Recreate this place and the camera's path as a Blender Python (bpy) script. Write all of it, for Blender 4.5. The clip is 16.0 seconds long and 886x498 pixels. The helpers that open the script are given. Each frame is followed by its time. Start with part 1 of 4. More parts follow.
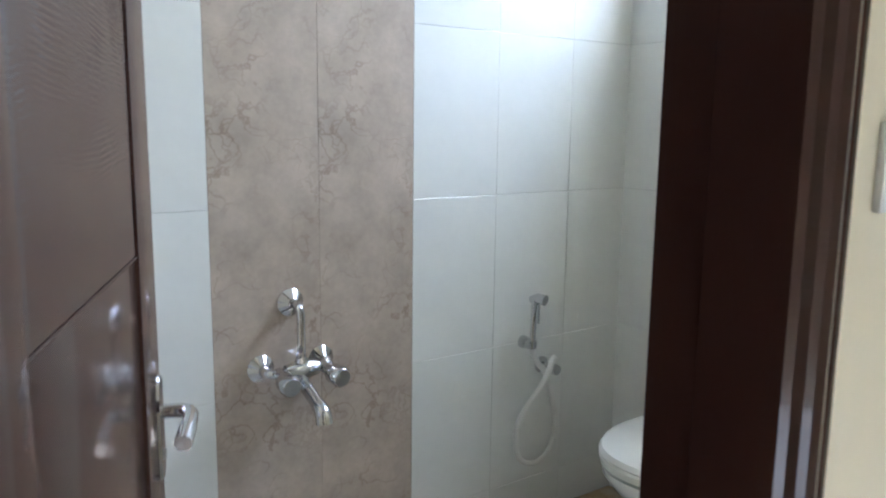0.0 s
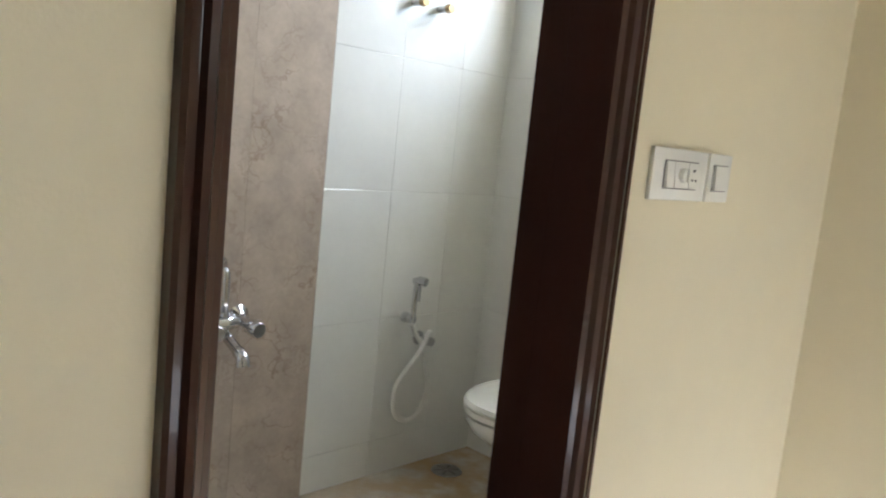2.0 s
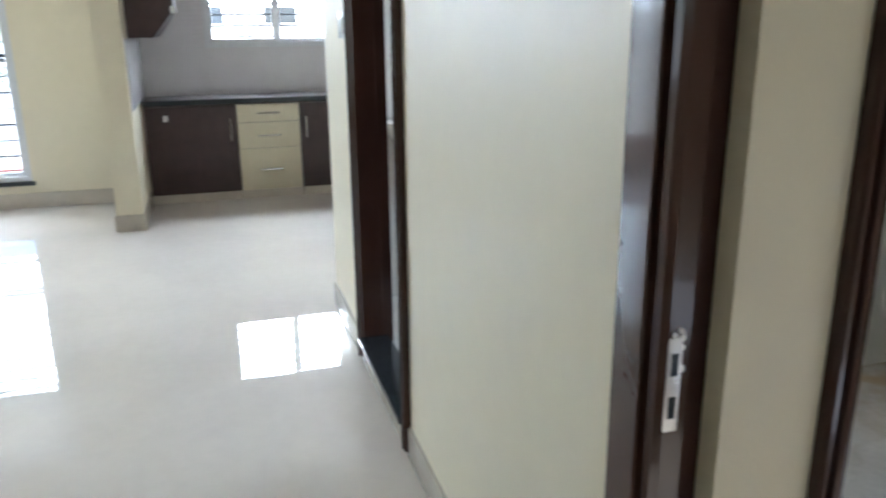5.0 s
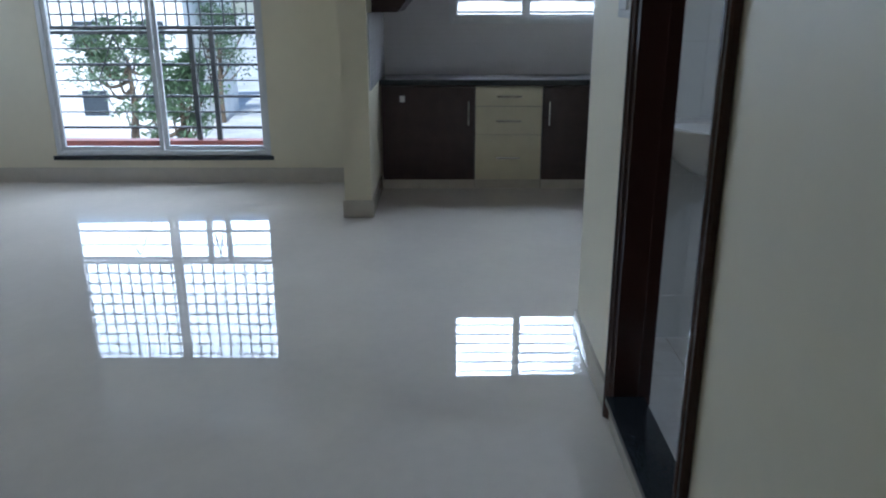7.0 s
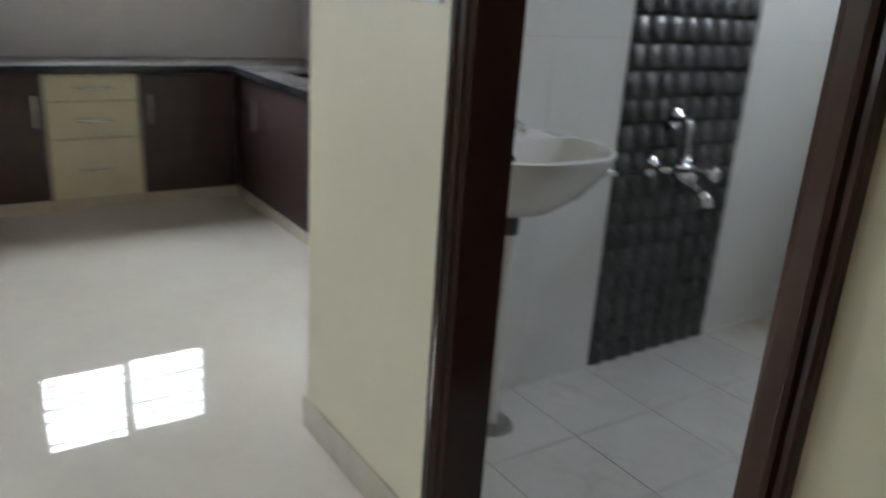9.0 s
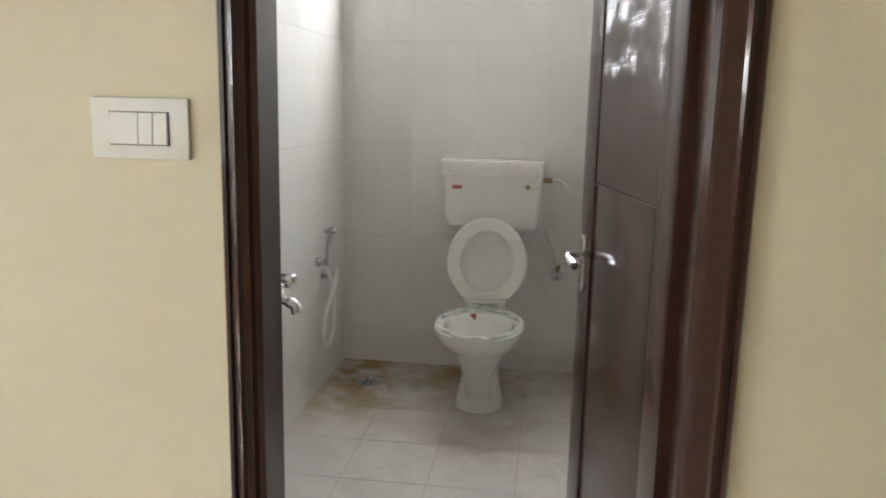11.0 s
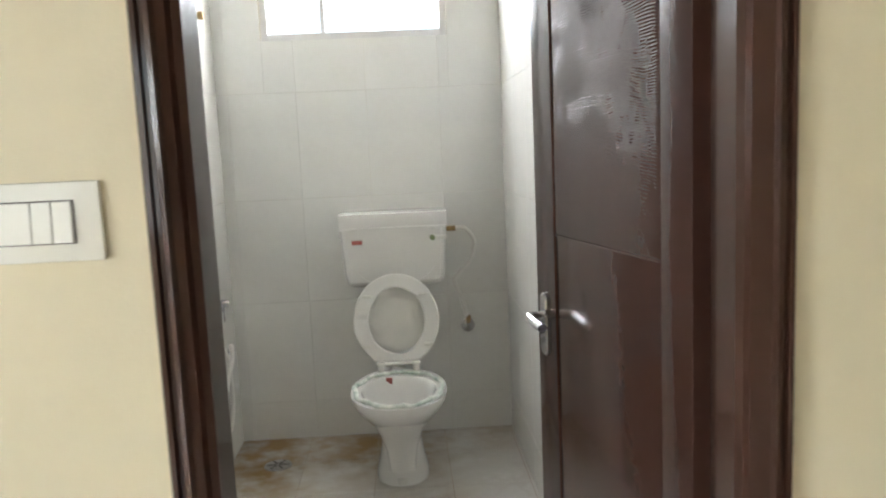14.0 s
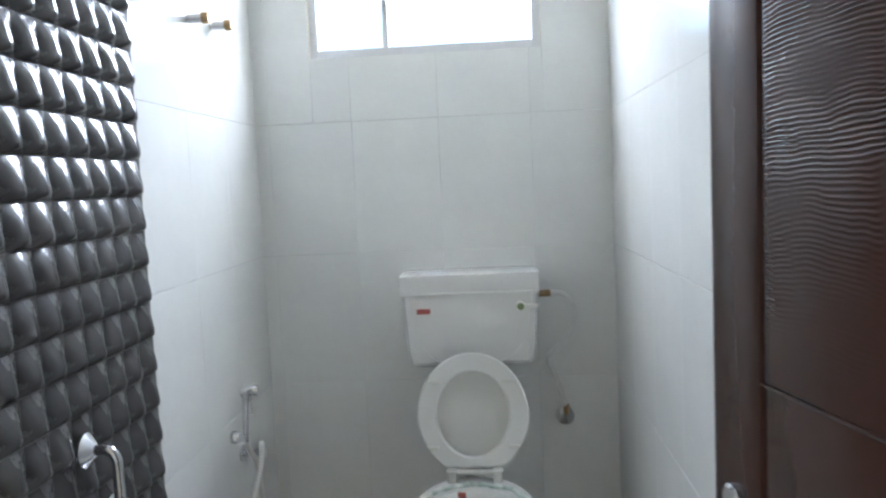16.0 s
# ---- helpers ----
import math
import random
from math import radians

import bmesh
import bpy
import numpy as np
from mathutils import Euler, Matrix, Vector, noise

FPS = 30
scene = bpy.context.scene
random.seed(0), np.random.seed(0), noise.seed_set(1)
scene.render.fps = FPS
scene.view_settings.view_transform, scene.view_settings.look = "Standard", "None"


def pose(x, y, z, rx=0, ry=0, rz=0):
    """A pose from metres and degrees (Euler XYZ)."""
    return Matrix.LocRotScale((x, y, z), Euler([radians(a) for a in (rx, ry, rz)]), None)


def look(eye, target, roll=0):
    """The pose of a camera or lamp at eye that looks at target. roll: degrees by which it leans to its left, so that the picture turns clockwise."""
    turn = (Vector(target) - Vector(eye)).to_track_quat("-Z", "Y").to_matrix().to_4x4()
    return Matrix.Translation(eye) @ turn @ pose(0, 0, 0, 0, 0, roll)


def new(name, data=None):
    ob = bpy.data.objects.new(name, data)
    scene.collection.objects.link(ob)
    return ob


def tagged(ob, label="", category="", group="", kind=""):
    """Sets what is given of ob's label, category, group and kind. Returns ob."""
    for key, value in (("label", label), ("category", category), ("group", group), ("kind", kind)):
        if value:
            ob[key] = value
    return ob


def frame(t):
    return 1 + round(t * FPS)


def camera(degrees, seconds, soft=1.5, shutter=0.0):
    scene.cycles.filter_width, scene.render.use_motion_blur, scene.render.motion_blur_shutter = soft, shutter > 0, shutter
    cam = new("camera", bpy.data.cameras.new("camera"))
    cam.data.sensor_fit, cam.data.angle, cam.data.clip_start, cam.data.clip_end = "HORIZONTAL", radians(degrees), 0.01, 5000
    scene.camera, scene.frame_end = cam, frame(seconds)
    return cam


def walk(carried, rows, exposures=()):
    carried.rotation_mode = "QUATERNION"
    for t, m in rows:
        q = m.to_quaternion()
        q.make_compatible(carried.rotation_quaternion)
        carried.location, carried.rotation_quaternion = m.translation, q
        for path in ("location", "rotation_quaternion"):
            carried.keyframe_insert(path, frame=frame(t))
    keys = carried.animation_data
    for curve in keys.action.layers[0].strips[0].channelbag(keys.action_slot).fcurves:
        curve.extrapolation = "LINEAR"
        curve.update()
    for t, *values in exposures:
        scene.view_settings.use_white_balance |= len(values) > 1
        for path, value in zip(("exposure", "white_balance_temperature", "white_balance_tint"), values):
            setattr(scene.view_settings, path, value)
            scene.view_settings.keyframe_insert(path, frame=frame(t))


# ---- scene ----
cam = camera(59.53, 16.0, soft=2.0, shutter=0.5)
# seconds, place, yaw, pitch, roll
PATH = [
    (0, 2.524, 0.253, 1.301, 54.70, -9.20, -0.70),
    (0.5, 2.639, 0.192, 1.290, 55.60, -9.15, -2.81),
    (1, 2.700, 0.090, 1.285, 52.30, -8.51, -3.82),
    (1.5, 2.762, -0.035, 1.281, 48.36, -7.73, -4.44),
    (2, 2.810, -0.096, 1.276, 45.35, -7.66, -5.77),
    (2.5, 2.801, -0.117, 1.268, 42.65, -6.62, -6.80),
    (3, 2.817, -0.195, 1.284, 46.63, -11.02, -5.49),
    (3.5, 2.888, -0.256, 1.300, 55.75, -14.05, -3.29),
    (4, 2.880, -0.405, 1.271, 57.64, -14.08, -1.48),
    (4.5, 2.919, -0.487, 1.300, 65.98, -15.41, -0.51),
    (5, 2.897, -0.507, 1.306, 73.49, -16.31, 0.51),
    (5.2, 2.869, -0.502, 1.311, 75.96, -16.67, 1.04),
    (7.3, 2.094, -0.545, 1.303, 90.67, -17.92, -0.09),
    (7.5, 1.986, -0.585, 1.313, 88.28, -17.50, -0.79),
    (8, 1.749, -0.679, 1.320, 81.80, -16.66, -2.84),
    (8.5, 1.465, -0.706, 1.297, 74.16, -16.71, -4.04),
    (9, 1.225, -0.842, 1.286, 56.80, -18.91, -3.56),
    (9.5, 1.018, -0.982, 1.315, 40.82, -20.60, -3.98),
    (10, 0.807, -1.018, 1.320, 29.31, -14.44, -0.95),
    (10.2, 0.735, -1.069, 1.338, 23.80, -12.10, -1.32),
    (12.5, 0.252, -1.239, 1.356, -3.17, -10.27, 1.65),
    (13, 0.217, -1.286, 1.368, -4.72, -9.41, 2.42),
    (13.5, 0.235, -1.194, 1.362, -5.54, -8.08, 2.09),
    (14, 0.309, -0.960, 1.369, -3.10, -7.56, 2.51),
    (14.5, 0.351, -0.753, 1.325, -1.08, -5.82, 2.81),
    (15, 0.322, -0.514, 1.341, -0.61, -6.30, 2.74),
    (15.5, 0.322, -0.360, 1.402, -0.12, -6.31, 2.51),
    (16, 0.339, -0.216, 1.405, 3.43, -4.98, 2.61),
]
# seconds, stops, white balance
EXPOSURES = [(0, 2.6, 5250, 10), (1.5, 2.5, 5800, 10), (2.5, 2.45, 6100, 10), (3.5, 2.75, 6300, 10), (4, 2.7, 6100, 10), (4.5, 2.3, 5800, 10), (5, 1.85, 5500, 10), (5.2, 1.7, 5400, 10), (7.3, 0.15, 5050, 9), (8.5, 0.5, 5400, 9), (9.0, 0.9, 5950, 9), (9.5, 1.1, 6250, 10), (10.2, 1.35, 6700, 12), (12.5, 2.1, 6800, 13), (14.5, 2.05, 6350, 10), (15, 2.1, 5950, 10), (16, 1.9, 5700, 10)]
walk(cam, [(t, pose(x, y, z, 90 + p, r, yaw)) for t, x, y, z, yaw, p, r in PATH], EXPOSURES)

# ---- light ----
world = bpy.data.worlds.new("sky")
scene.world = world
world.use_nodes = True
wn = world.node_tree.nodes
sky = wn.new("ShaderNodeTexSky")
sky.sky_type, sky.sun_disc = "NISHITA", False
sky.sun_elevation, sky.sun_rotation = radians(39), radians(90)
wn["Background"].inputs["Strength"].default_value = 0.15
world.node_tree.links.new(sky.outputs[0], wn["Background"].inputs["Color"])
sun = new("sun", bpy.data.lights.new("sun", "SUN"))
sun.data.energy, sun.data.angle, sun.data.color = 5.0, radians(0.6), (1.0, 0.95, 0.87)
sun.matrix_world = look((10, 1, 8), (0, 0, 0))


def window_light(name, at, to, w, h, power, color=(0.93, 0.97, 1.0)):
    """An area lamp in place of sky light through an opening."""
    la = bpy.data.lights.new(name, "AREA")
    la.shape, la.size, la.size_y, la.energy, la.color = "RECTANGLE", w, h, power, color
    ob = new(name, la)
    ob.matrix_world = look(at, to)
    return ob


window_light("sky_light_bath_two", (0.131, 2.78, 2.36), (0.131, 2.2, 1.82), 0.8, 0.75, 23, (0.92, 0.95, 1.0))
window_light("sky_light_bath_one", (1.35, 2.47, 2.30), (1.35, 1.85, 1.68), 0.7, 0.75, 13, (0.9, 0.95, 1.0))
# Lamp added in an unseen opening behind the view, to light the hall.
window_light("added_light_hall", (-2.2, -4.6, 1.5), (-2.2, 0, 1.2), 1.9, 1.2, 4)
window_light("sky_light_balcony", (-7.5, -2.9, 2.85), (-1.0, -2.5, 1.6), 7.5, 2.7, 490)
window_light("sky_light_kitchen", (-4.75, 0.05, 2.4), (-2.0, 0.05, 1.5), 1.7, 1.5, 100)
# Weak lamp added in an unseen opening to light the bedroom wall.
window_light("added_light_bedroom", (5.28, 0.75, 1.75), (2, 0.7, 1.2), 0.7, 0.5, 0.25)

# ---- materials ----


def mat(name, color, rough=0.5, metal=0.0, var=0.06, scale=6.0, bump=0.0, bump_scale=60.0, coat=0.0, tint=None, spread=0.0):
    """A surface with mottling at two scales, slight roughness changes and fine relief. spread: change from piece to piece."""
    m = bpy.data.materials.new(name)
    m.use_nodes = True
    nt = m.node_tree
    b = nt.nodes["Principled BSDF"]
    tc = nt.nodes.new("ShaderNodeTexCoord")
    n1 = nt.nodes.new("ShaderNodeTexNoise")
    n1.inputs["Scale"].default_value, n1.inputs["Detail"].default_value = scale, 6
    n2 = nt.nodes.new("ShaderNodeTexNoise")
    n2.inputs["Scale"].default_value, n2.inputs["Detail"].default_value = scale * 9, 4
    ad = nt.nodes.new("ShaderNodeMath")
    ad.operation = "MULTIPLY_ADD"
    ad.inputs[1].default_value = 0.35
    mx = nt.nodes.new("ShaderNodeMix")
    mx.data_type = "RGBA"
    dark = tint if tint else tuple(c * (1 - 2.2 * var) for c in color)
    light = tuple(min(1, c * (1 + var)) for c in color)
    mx.inputs["A"].default_value, mx.inputs["B"].default_value = (*dark, 1), (*light, 1)
    rp = nt.nodes.new("ShaderNodeMapRange")
    rp.inputs["From Min"].default_value, rp.inputs["From Max"].default_value = 0.42, 0.9
    lk = nt.links.new
    for n in (n1, n2):
        lk(tc.outputs["Object"], n.inputs["Vector"])
    lk(n2.outputs["Fac"], ad.inputs[0])
    lk(n1.outputs["Fac"], ad.inputs[2])
    lk(ad.outputs[0], rp.inputs["Value"])
    lk(rp.outputs[0], mx.inputs["Factor"])
    out = mx.outputs["Result"]
    if spread:
        oi = nt.nodes.new("ShaderNodeObjectInfo")
        hs = nt.nodes.new("ShaderNodeHueSaturation")
        mr = nt.nodes.new("ShaderNodeMapRange")
        mr.inputs["To Min"].default_value, mr.inputs["To Max"].default_value = 1 - spread, 1 + spread
        lk(oi.outputs["Random"], mr.inputs["Value"])
        lk(mr.outputs[0], hs.inputs["Value"])
        lk(out, hs.inputs["Color"])
        out = hs.outputs[0]
    lk(out, b.inputs["Base Color"])
    rr = nt.nodes.new("ShaderNodeMapRange")
    rr.inputs["To Min"].default_value, rr.inputs["To Max"].default_value = rough * 0.8, min(1, rough * 1.3 + 0.01)
    lk(n1.outputs["Fac"], rr.inputs["Value"])
    lk(rr.outputs[0], b.inputs["Roughness"])
    b.inputs["Metallic"].default_value = metal
    b.inputs["Coat Weight"].default_value = coat
    b.inputs["Coat Roughness"].default_value = 0.06
    if bump:
        n3 = nt.nodes.new("ShaderNodeTexNoise")
        n3.inputs["Scale"].default_value, n3.inputs["Detail"].default_value = bump_scale, 5
        bp = nt.nodes.new("ShaderNodeBump")
        bp.inputs["Strength"].default_value, bp.inputs["Distance"].default_value = bump, 0.004
        lk(tc.outputs["Object"], n3.inputs["Vector"])
        lk(n3.outputs["Fac"], bp.inputs["Height"])
        lk(bp.outputs[0], b.inputs["Normal"])
    return m


def marble(name, base, vein, rough, scale, width=0.03, strength=0.8, var=0.10):
    """Polished stone-look glaze with thin wandering veins over soft clouds."""
    m = mat(name, base, rough, var=var, scale=scale * 1.5)
    nt = m.node_tree
    b = nt.nodes["Principled BSDF"]
    old = b.inputs["Base Color"].links[0].from_socket
    tc = nt.nodes.new("ShaderNodeTexCoord")
    wp = nt.nodes.new("ShaderNodeTexNoise")
    wp.inputs["Scale"].default_value, wp.inputs["Detail"].default_value = scale * 1.3, 5
    sc = nt.nodes.new("ShaderNodeVectorMath")
    sc.operation = "MULTIPLY_ADD"
    sc.inputs[1].default_value = (0.75, 0.75, 0.75)
    vo = nt.nodes.new("ShaderNodeTexVoronoi")
    vo.feature = "DISTANCE_TO_EDGE"
    vo.inputs["Scale"].default_value = scale
    mr = nt.nodes.new("ShaderNodeMapRange")
    mr.inputs["From Min"].default_value, mr.inputs["From Max"].default_value = 0.0, width
    mr.inputs["To Min"].default_value, mr.inputs["To Max"].default_value = strength, 0.0
    n4 = nt.nodes.new("ShaderNodeTexNoise")
    n4.inputs["Scale"].default_value = scale * 0.9
    m4 = nt.nodes.new("ShaderNodeMapRange")
    m4.inputs["From Min"].default_value, m4.inputs["From Max"].default_value = 0.42, 0.62
    mu = nt.nodes.new("ShaderNodeMath")
    mu.operation = "MULTIPLY"
    mx = nt.nodes.new("ShaderNodeMix")
    mx.data_type = "RGBA"
    mx.inputs["B"].default_value = (*vein, 1)
    lk = nt.links.new
    lk(tc.outputs["Object"], wp.inputs["Vector"])
    lk(wp.outputs["Color"], sc.inputs[0])
    lk(tc.outputs["Object"], sc.inputs[2])
    lk(sc.outputs[0], vo.inputs["Vector"])
    lk(tc.outputs["Object"], n4.inputs["Vector"])
    lk(n4.outputs["Fac"], m4.inputs["Value"])
    lk(vo.outputs["Distance"], mr.inputs["Value"])
    lk(mr.outputs[0], mu.inputs[0])
    lk(m4.outputs[0], mu.inputs[1])
    lk(mu.outputs[0], mx.inputs["Factor"])
    lk(old, mx.inputs["A"])
    lk(mx.outputs["Result"], b.inputs["Base Color"])
    return m


M = {}
M["paint"] = mat("cream_wall_paint", (0.74, 0.665, 0.49), 0.42, var=0.025, scale=1.6, bump=0.12, bump_scale=160)
M["ceiling"] = mat("white_ceiling_paint", (0.82, 0.81, 0.78), 0.7, var=0.02, bump=0.1)
M["floor"] = marble("polished_cream_floor", (0.66, 0.60, 0.52), (0.58, 0.51, 0.43), 0.009, 1.3, 0.12, 0.15, 0.035)
M["floor"].node_tree.nodes["Principled BSDF"].inputs["Specular IOR Level"].default_value = 0.34
M["skirting"] = mat("beige_skirting_tile", (0.55, 0.49, 0.40), 0.12, var=0.05, scale=9)
M["wood"] = mat("dark_brown_polished_wood", (0.056, 0.026, 0.019), 0.185, var=0.05, scale=5, bump=0.12, bump_scale=22, coat=0.3)
wb = M["wood"].node_tree.nodes["Principled BSDF"]
wb.inputs["Specular IOR Level"].default_value, wb.inputs["Coat Weight"].default_value, wb.inputs["Coat Roughness"].default_value = 0.2, 0.33, 0.06
M["white_tile"] = mat("white_glazed_tile", (0.80, 0.80, 0.77), 0.09, var=0.02, scale=5, spread=0.015)
M["grout"] = mat("grey_grout", (0.72, 0.71, 0.67), 0.8, var=0.1, scale=20)
M["marble_tile"] = marble("brown_marble_tile", (0.50, 0.415, 0.345), (0.24, 0.165, 0.12), 0.10, 5.2, 0.045, 0.6)
M["black_tile"] = mat("black_pillow_tile", (0.06, 0.056, 0.056), 0.25, var=0.15, scale=14, coat=0.5, spread=0.15)
M["bath_floor"] = marble("greyish_white_floor_tile", (0.62, 0.59, 0.53), (0.42, 0.36, 0.27), 0.22, 3.0, 0.12, 0.45)
M["ceramic"] = mat("white_ceramic", (0.84, 0.83, 0.80), 0.07, var=0.012, scale=8, coat=0.4)
# The dark grey carries the shade deep in the toilet bowl.
M["water"] = mat("shaded_water", (0.16, 0.155, 0.145), 0.05, var=0.05, scale=8)
M["plastic"] = mat("white_plastic", (0.80, 0.79, 0.74), 0.19, var=0.015, scale=10)
M["floor_grout"] = mat("pale_brown_grout", (0.44, 0.36, 0.26), 0.8, var=0.15, scale=12)
M["chrome"] = mat("chrome", (0.62, 0.62, 0.64), 0.09, 1.0, var=0.03, scale=30)
M["steel"] = mat("satin_steel", (0.42, 0.41, 0.40), 0.28, 1.0, var=0.08, scale=40)
M["granite"] = mat("dark_granite", (0.03, 0.034, 0.038), 0.14, var=0.2, scale=160)
M["counter"] = mat("grey_black_granite_counter", (0.19, 0.18, 0.185), 0.16, var=0.2, scale=140)
M["laminate"] = mat("dark_brown_laminate", (0.052, 0.028, 0.027), 0.38, var=0.15, scale=10)
M["cream_laminate"] = mat("cream_laminate", (0.66, 0.60, 0.43), 0.35, var=0.03, scale=8)
M["kitchen_tile"] = mat("off_white_ribbed_kitchen_tile", (0.70, 0.67, 0.66), 0.14, var=0.02, scale=6)
M["aluminium"] = mat("white_powder_coated_aluminium", (0.68, 0.68, 0.68), 0.35, 0.3, var=0.03, scale=20)
M["iron"] = mat("dark_painted_iron", (0.06, 0.06, 0.065), 0.45, var=0.2, scale=30)
M["red"] = mat("red_oxide_ledge", (0.33, 0.10, 0.08), 0.6, var=0.1, scale=9)
M["sticker"] = mat("red_sticker", (0.45, 0.12, 0.10), 0.5, var=0.1, scale=40)
M["ink"] = mat("dark_grey_ink", (0.10, 0.09, 0.09), 0.6, var=0.05)
M["green"] = mat("olive_dot", (0.20, 0.25, 0.12), 0.4, var=0.05)
M["wrap"] = mat("torn_packing_film", (0.80, 0.80, 0.75), 0.3, var=0.2, scale=24, tint=(0.22, 0.34, 0.28))
M["hose"] = mat("white_hose", (0.74, 0.73, 0.70), 0.3, var=0.03, scale=30)
M["brass"] = mat("dull_brass", (0.35, 0.24, 0.12), 0.35, 1.0, var=0.2, scale=40)
M["blue"] = mat("dark_blue_sink", (0.02, 0.03, 0.09), 0.25, var=0.2, scale=20)
M["leaf"] = mat("foliage", (0.13, 0.20, 0.10), 0.35, var=0.3, scale=2)
M["bark"] = mat("bark", (0.12, 0.09, 0.06), 0.9, var=0.3, scale=8)
M["render"] = mat("white_washed_render", (0.82, 0.81, 0.78), 0.8, var=0.06, scale=1)
M["earth"] = mat("pale_concrete_ground", (0.66, 0.64, 0.60), 0.95, var=0.15, scale=0.4)
M["pane_dark"] = mat("dark_window_pane", (0.04, 0.05, 0.06), 0.1)
M["stained_floor"] = marble("stained_floor_tile", (0.66, 0.645, 0.605), (0.47, 0.43, 0.37), 0.2, 3.2, 0.1, 0.35, 0.045)


def stain(m, spots, color):
    """Soft brown stains round places on a floor, broken up by noise."""
    nt = m.node_tree
    b = nt.nodes["Principled BSDF"]
    lk = nt.links.new
    tc, geo = nt.nodes.new("ShaderNodeTexCoord"), nt.nodes.new("ShaderNodeNewGeometry")
    nz = nt.nodes.new("ShaderNodeTexNoise")
    nz.inputs["Scale"].default_value, nz.inputs["Detail"].default_value = 7, 6
    lk(geo.outputs["Position"], nz.inputs["Vector"])
    total = None
    for x, y, r, k in spots:
        d = nt.nodes.new("ShaderNodeVectorMath")
        d.operation = "DISTANCE"
        d.inputs[1].default_value = (x, y, 0.066)
        lk(geo.outputs["Position"], d.inputs[0])
        mr = nt.nodes.new("ShaderNodeMapRange")
        mr.interpolation_type = "SMOOTHSTEP"
        mr.inputs["From Min"].default_value, mr.inputs["From Max"].default_value = 0.0, r
        mr.inputs["To Min"].default_value, mr.inputs["To Max"].default_value = k, 0.0
        lk(d.outputs["Value"], mr.inputs["Value"])
        if total is None:
            total = mr.outputs[0]
        else:
            mx = nt.nodes.new("ShaderNodeMath")
            mx.operation = "MAXIMUM"
            lk(total, mx.inputs[0])
            lk(mr.outputs[0], mx.inputs[1])
            total = mx.outputs[0]
    ov = nt.nodes.new("ShaderNodeMath")
    ov.operation, ov.use_clamp = "MULTIPLY", True
    n2 = nt.nodes.new("ShaderNodeMapRange")
    n2.inputs["From Min"].default_value, n2.inputs["From Max"].default_value, n2.inputs["To Max"].default_value = 0.3, 0.62, 1.3
    lk(nz.outputs["Fac"], n2.inputs["Value"])
    lk(total, ov.inputs[0])
    lk(n2.outputs[0], ov.inputs[1])
    mix = nt.nodes.new("ShaderNodeMix")
    mix.data_type = "RGBA"
    mix.inputs["B"].default_value = (*color, 1)
    lk(ov.outputs[0], mix.inputs["Factor"])
    lk(b.inputs["Base Color"].links[0].from_socket, mix.inputs["A"])
    lk(mix.outputs["Result"], b.inputs["Base Color"])


stain(M["stained_floor"], [(-0.35, 2.3, 0.85, 0.95), (0.15, 2.35, 0.65, 0.8), (0.3, 1.7, 0.5, 0.3), (0.6, 2.45, 0.4, 0.4)], (0.36, 0.24, 0.11))
stain(M["bath_floor"], [(0.95, 1.95, 1.0, 0.7)], (0.40, 0.27, 0.12))


def ribs(m, period, depth):
    """Fine horizontal ribs in a tile's glaze."""
    nt = m.node_tree
    b = nt.nodes["Principled BSDF"]
    tc, wv, bp = nt.nodes.new("ShaderNodeTexCoord"), nt.nodes.new("ShaderNodeTexWave"), nt.nodes.new("ShaderNodeBump")
    wv.bands_direction = "Z"
    wv.inputs["Scale"].default_value, wv.inputs["Distortion"].default_value = 0.314 / period, 0.4
    bp.inputs["Strength"].default_value, bp.inputs["Distance"].default_value = 0.2, depth
    nt.links.new(tc.outputs["Object"], wv.inputs["Vector"])
    nt.links.new(wv.outputs["Fac"], bp.inputs["Height"])
    nt.links.new(bp.outputs[0], b.inputs["Normal"])


ribs(M["kitchen_tile"], 0.035, 0.003)
gl = bpy.data.materials.new("clear_glass")
gl.use_nodes = True
gb = gl.node_tree.nodes["Principled BSDF"]
gb.inputs["Transmission Weight"].default_value, gb.inputs["Roughness"].default_value = 1.0, 0.0
gb.inputs["IOR"].default_value, gb.inputs["Base Color"].default_value = 1.02, (0.96, 0.98, 0.97, 1)
M["glass"] = gl

# ---- helpers ----


def box(bm, x0, y0, z0, x1, y1, z1, bev=0.0):
    """A box between two corners, its edges rounded by bev."""
    v = [bm.verts.new((x, y, z)) for x in (x0, x1) for y in (y0, y1) for z in (z0, z1)]
    fs = [bm.faces.new([v[i] for i in q]) for q in ((0, 1, 3, 2), (4, 6, 7, 5), (0, 4, 5, 1), (2, 3, 7, 6), (0, 2, 6, 4), (1, 5, 7, 3))]
    if bev:
        es = list({e for f in fs for e in f.edges})
        bmesh.ops.bevel(bm, geom=es, offset=bev, segments=2, affect="EDGES", profile=0.7)
    return bm


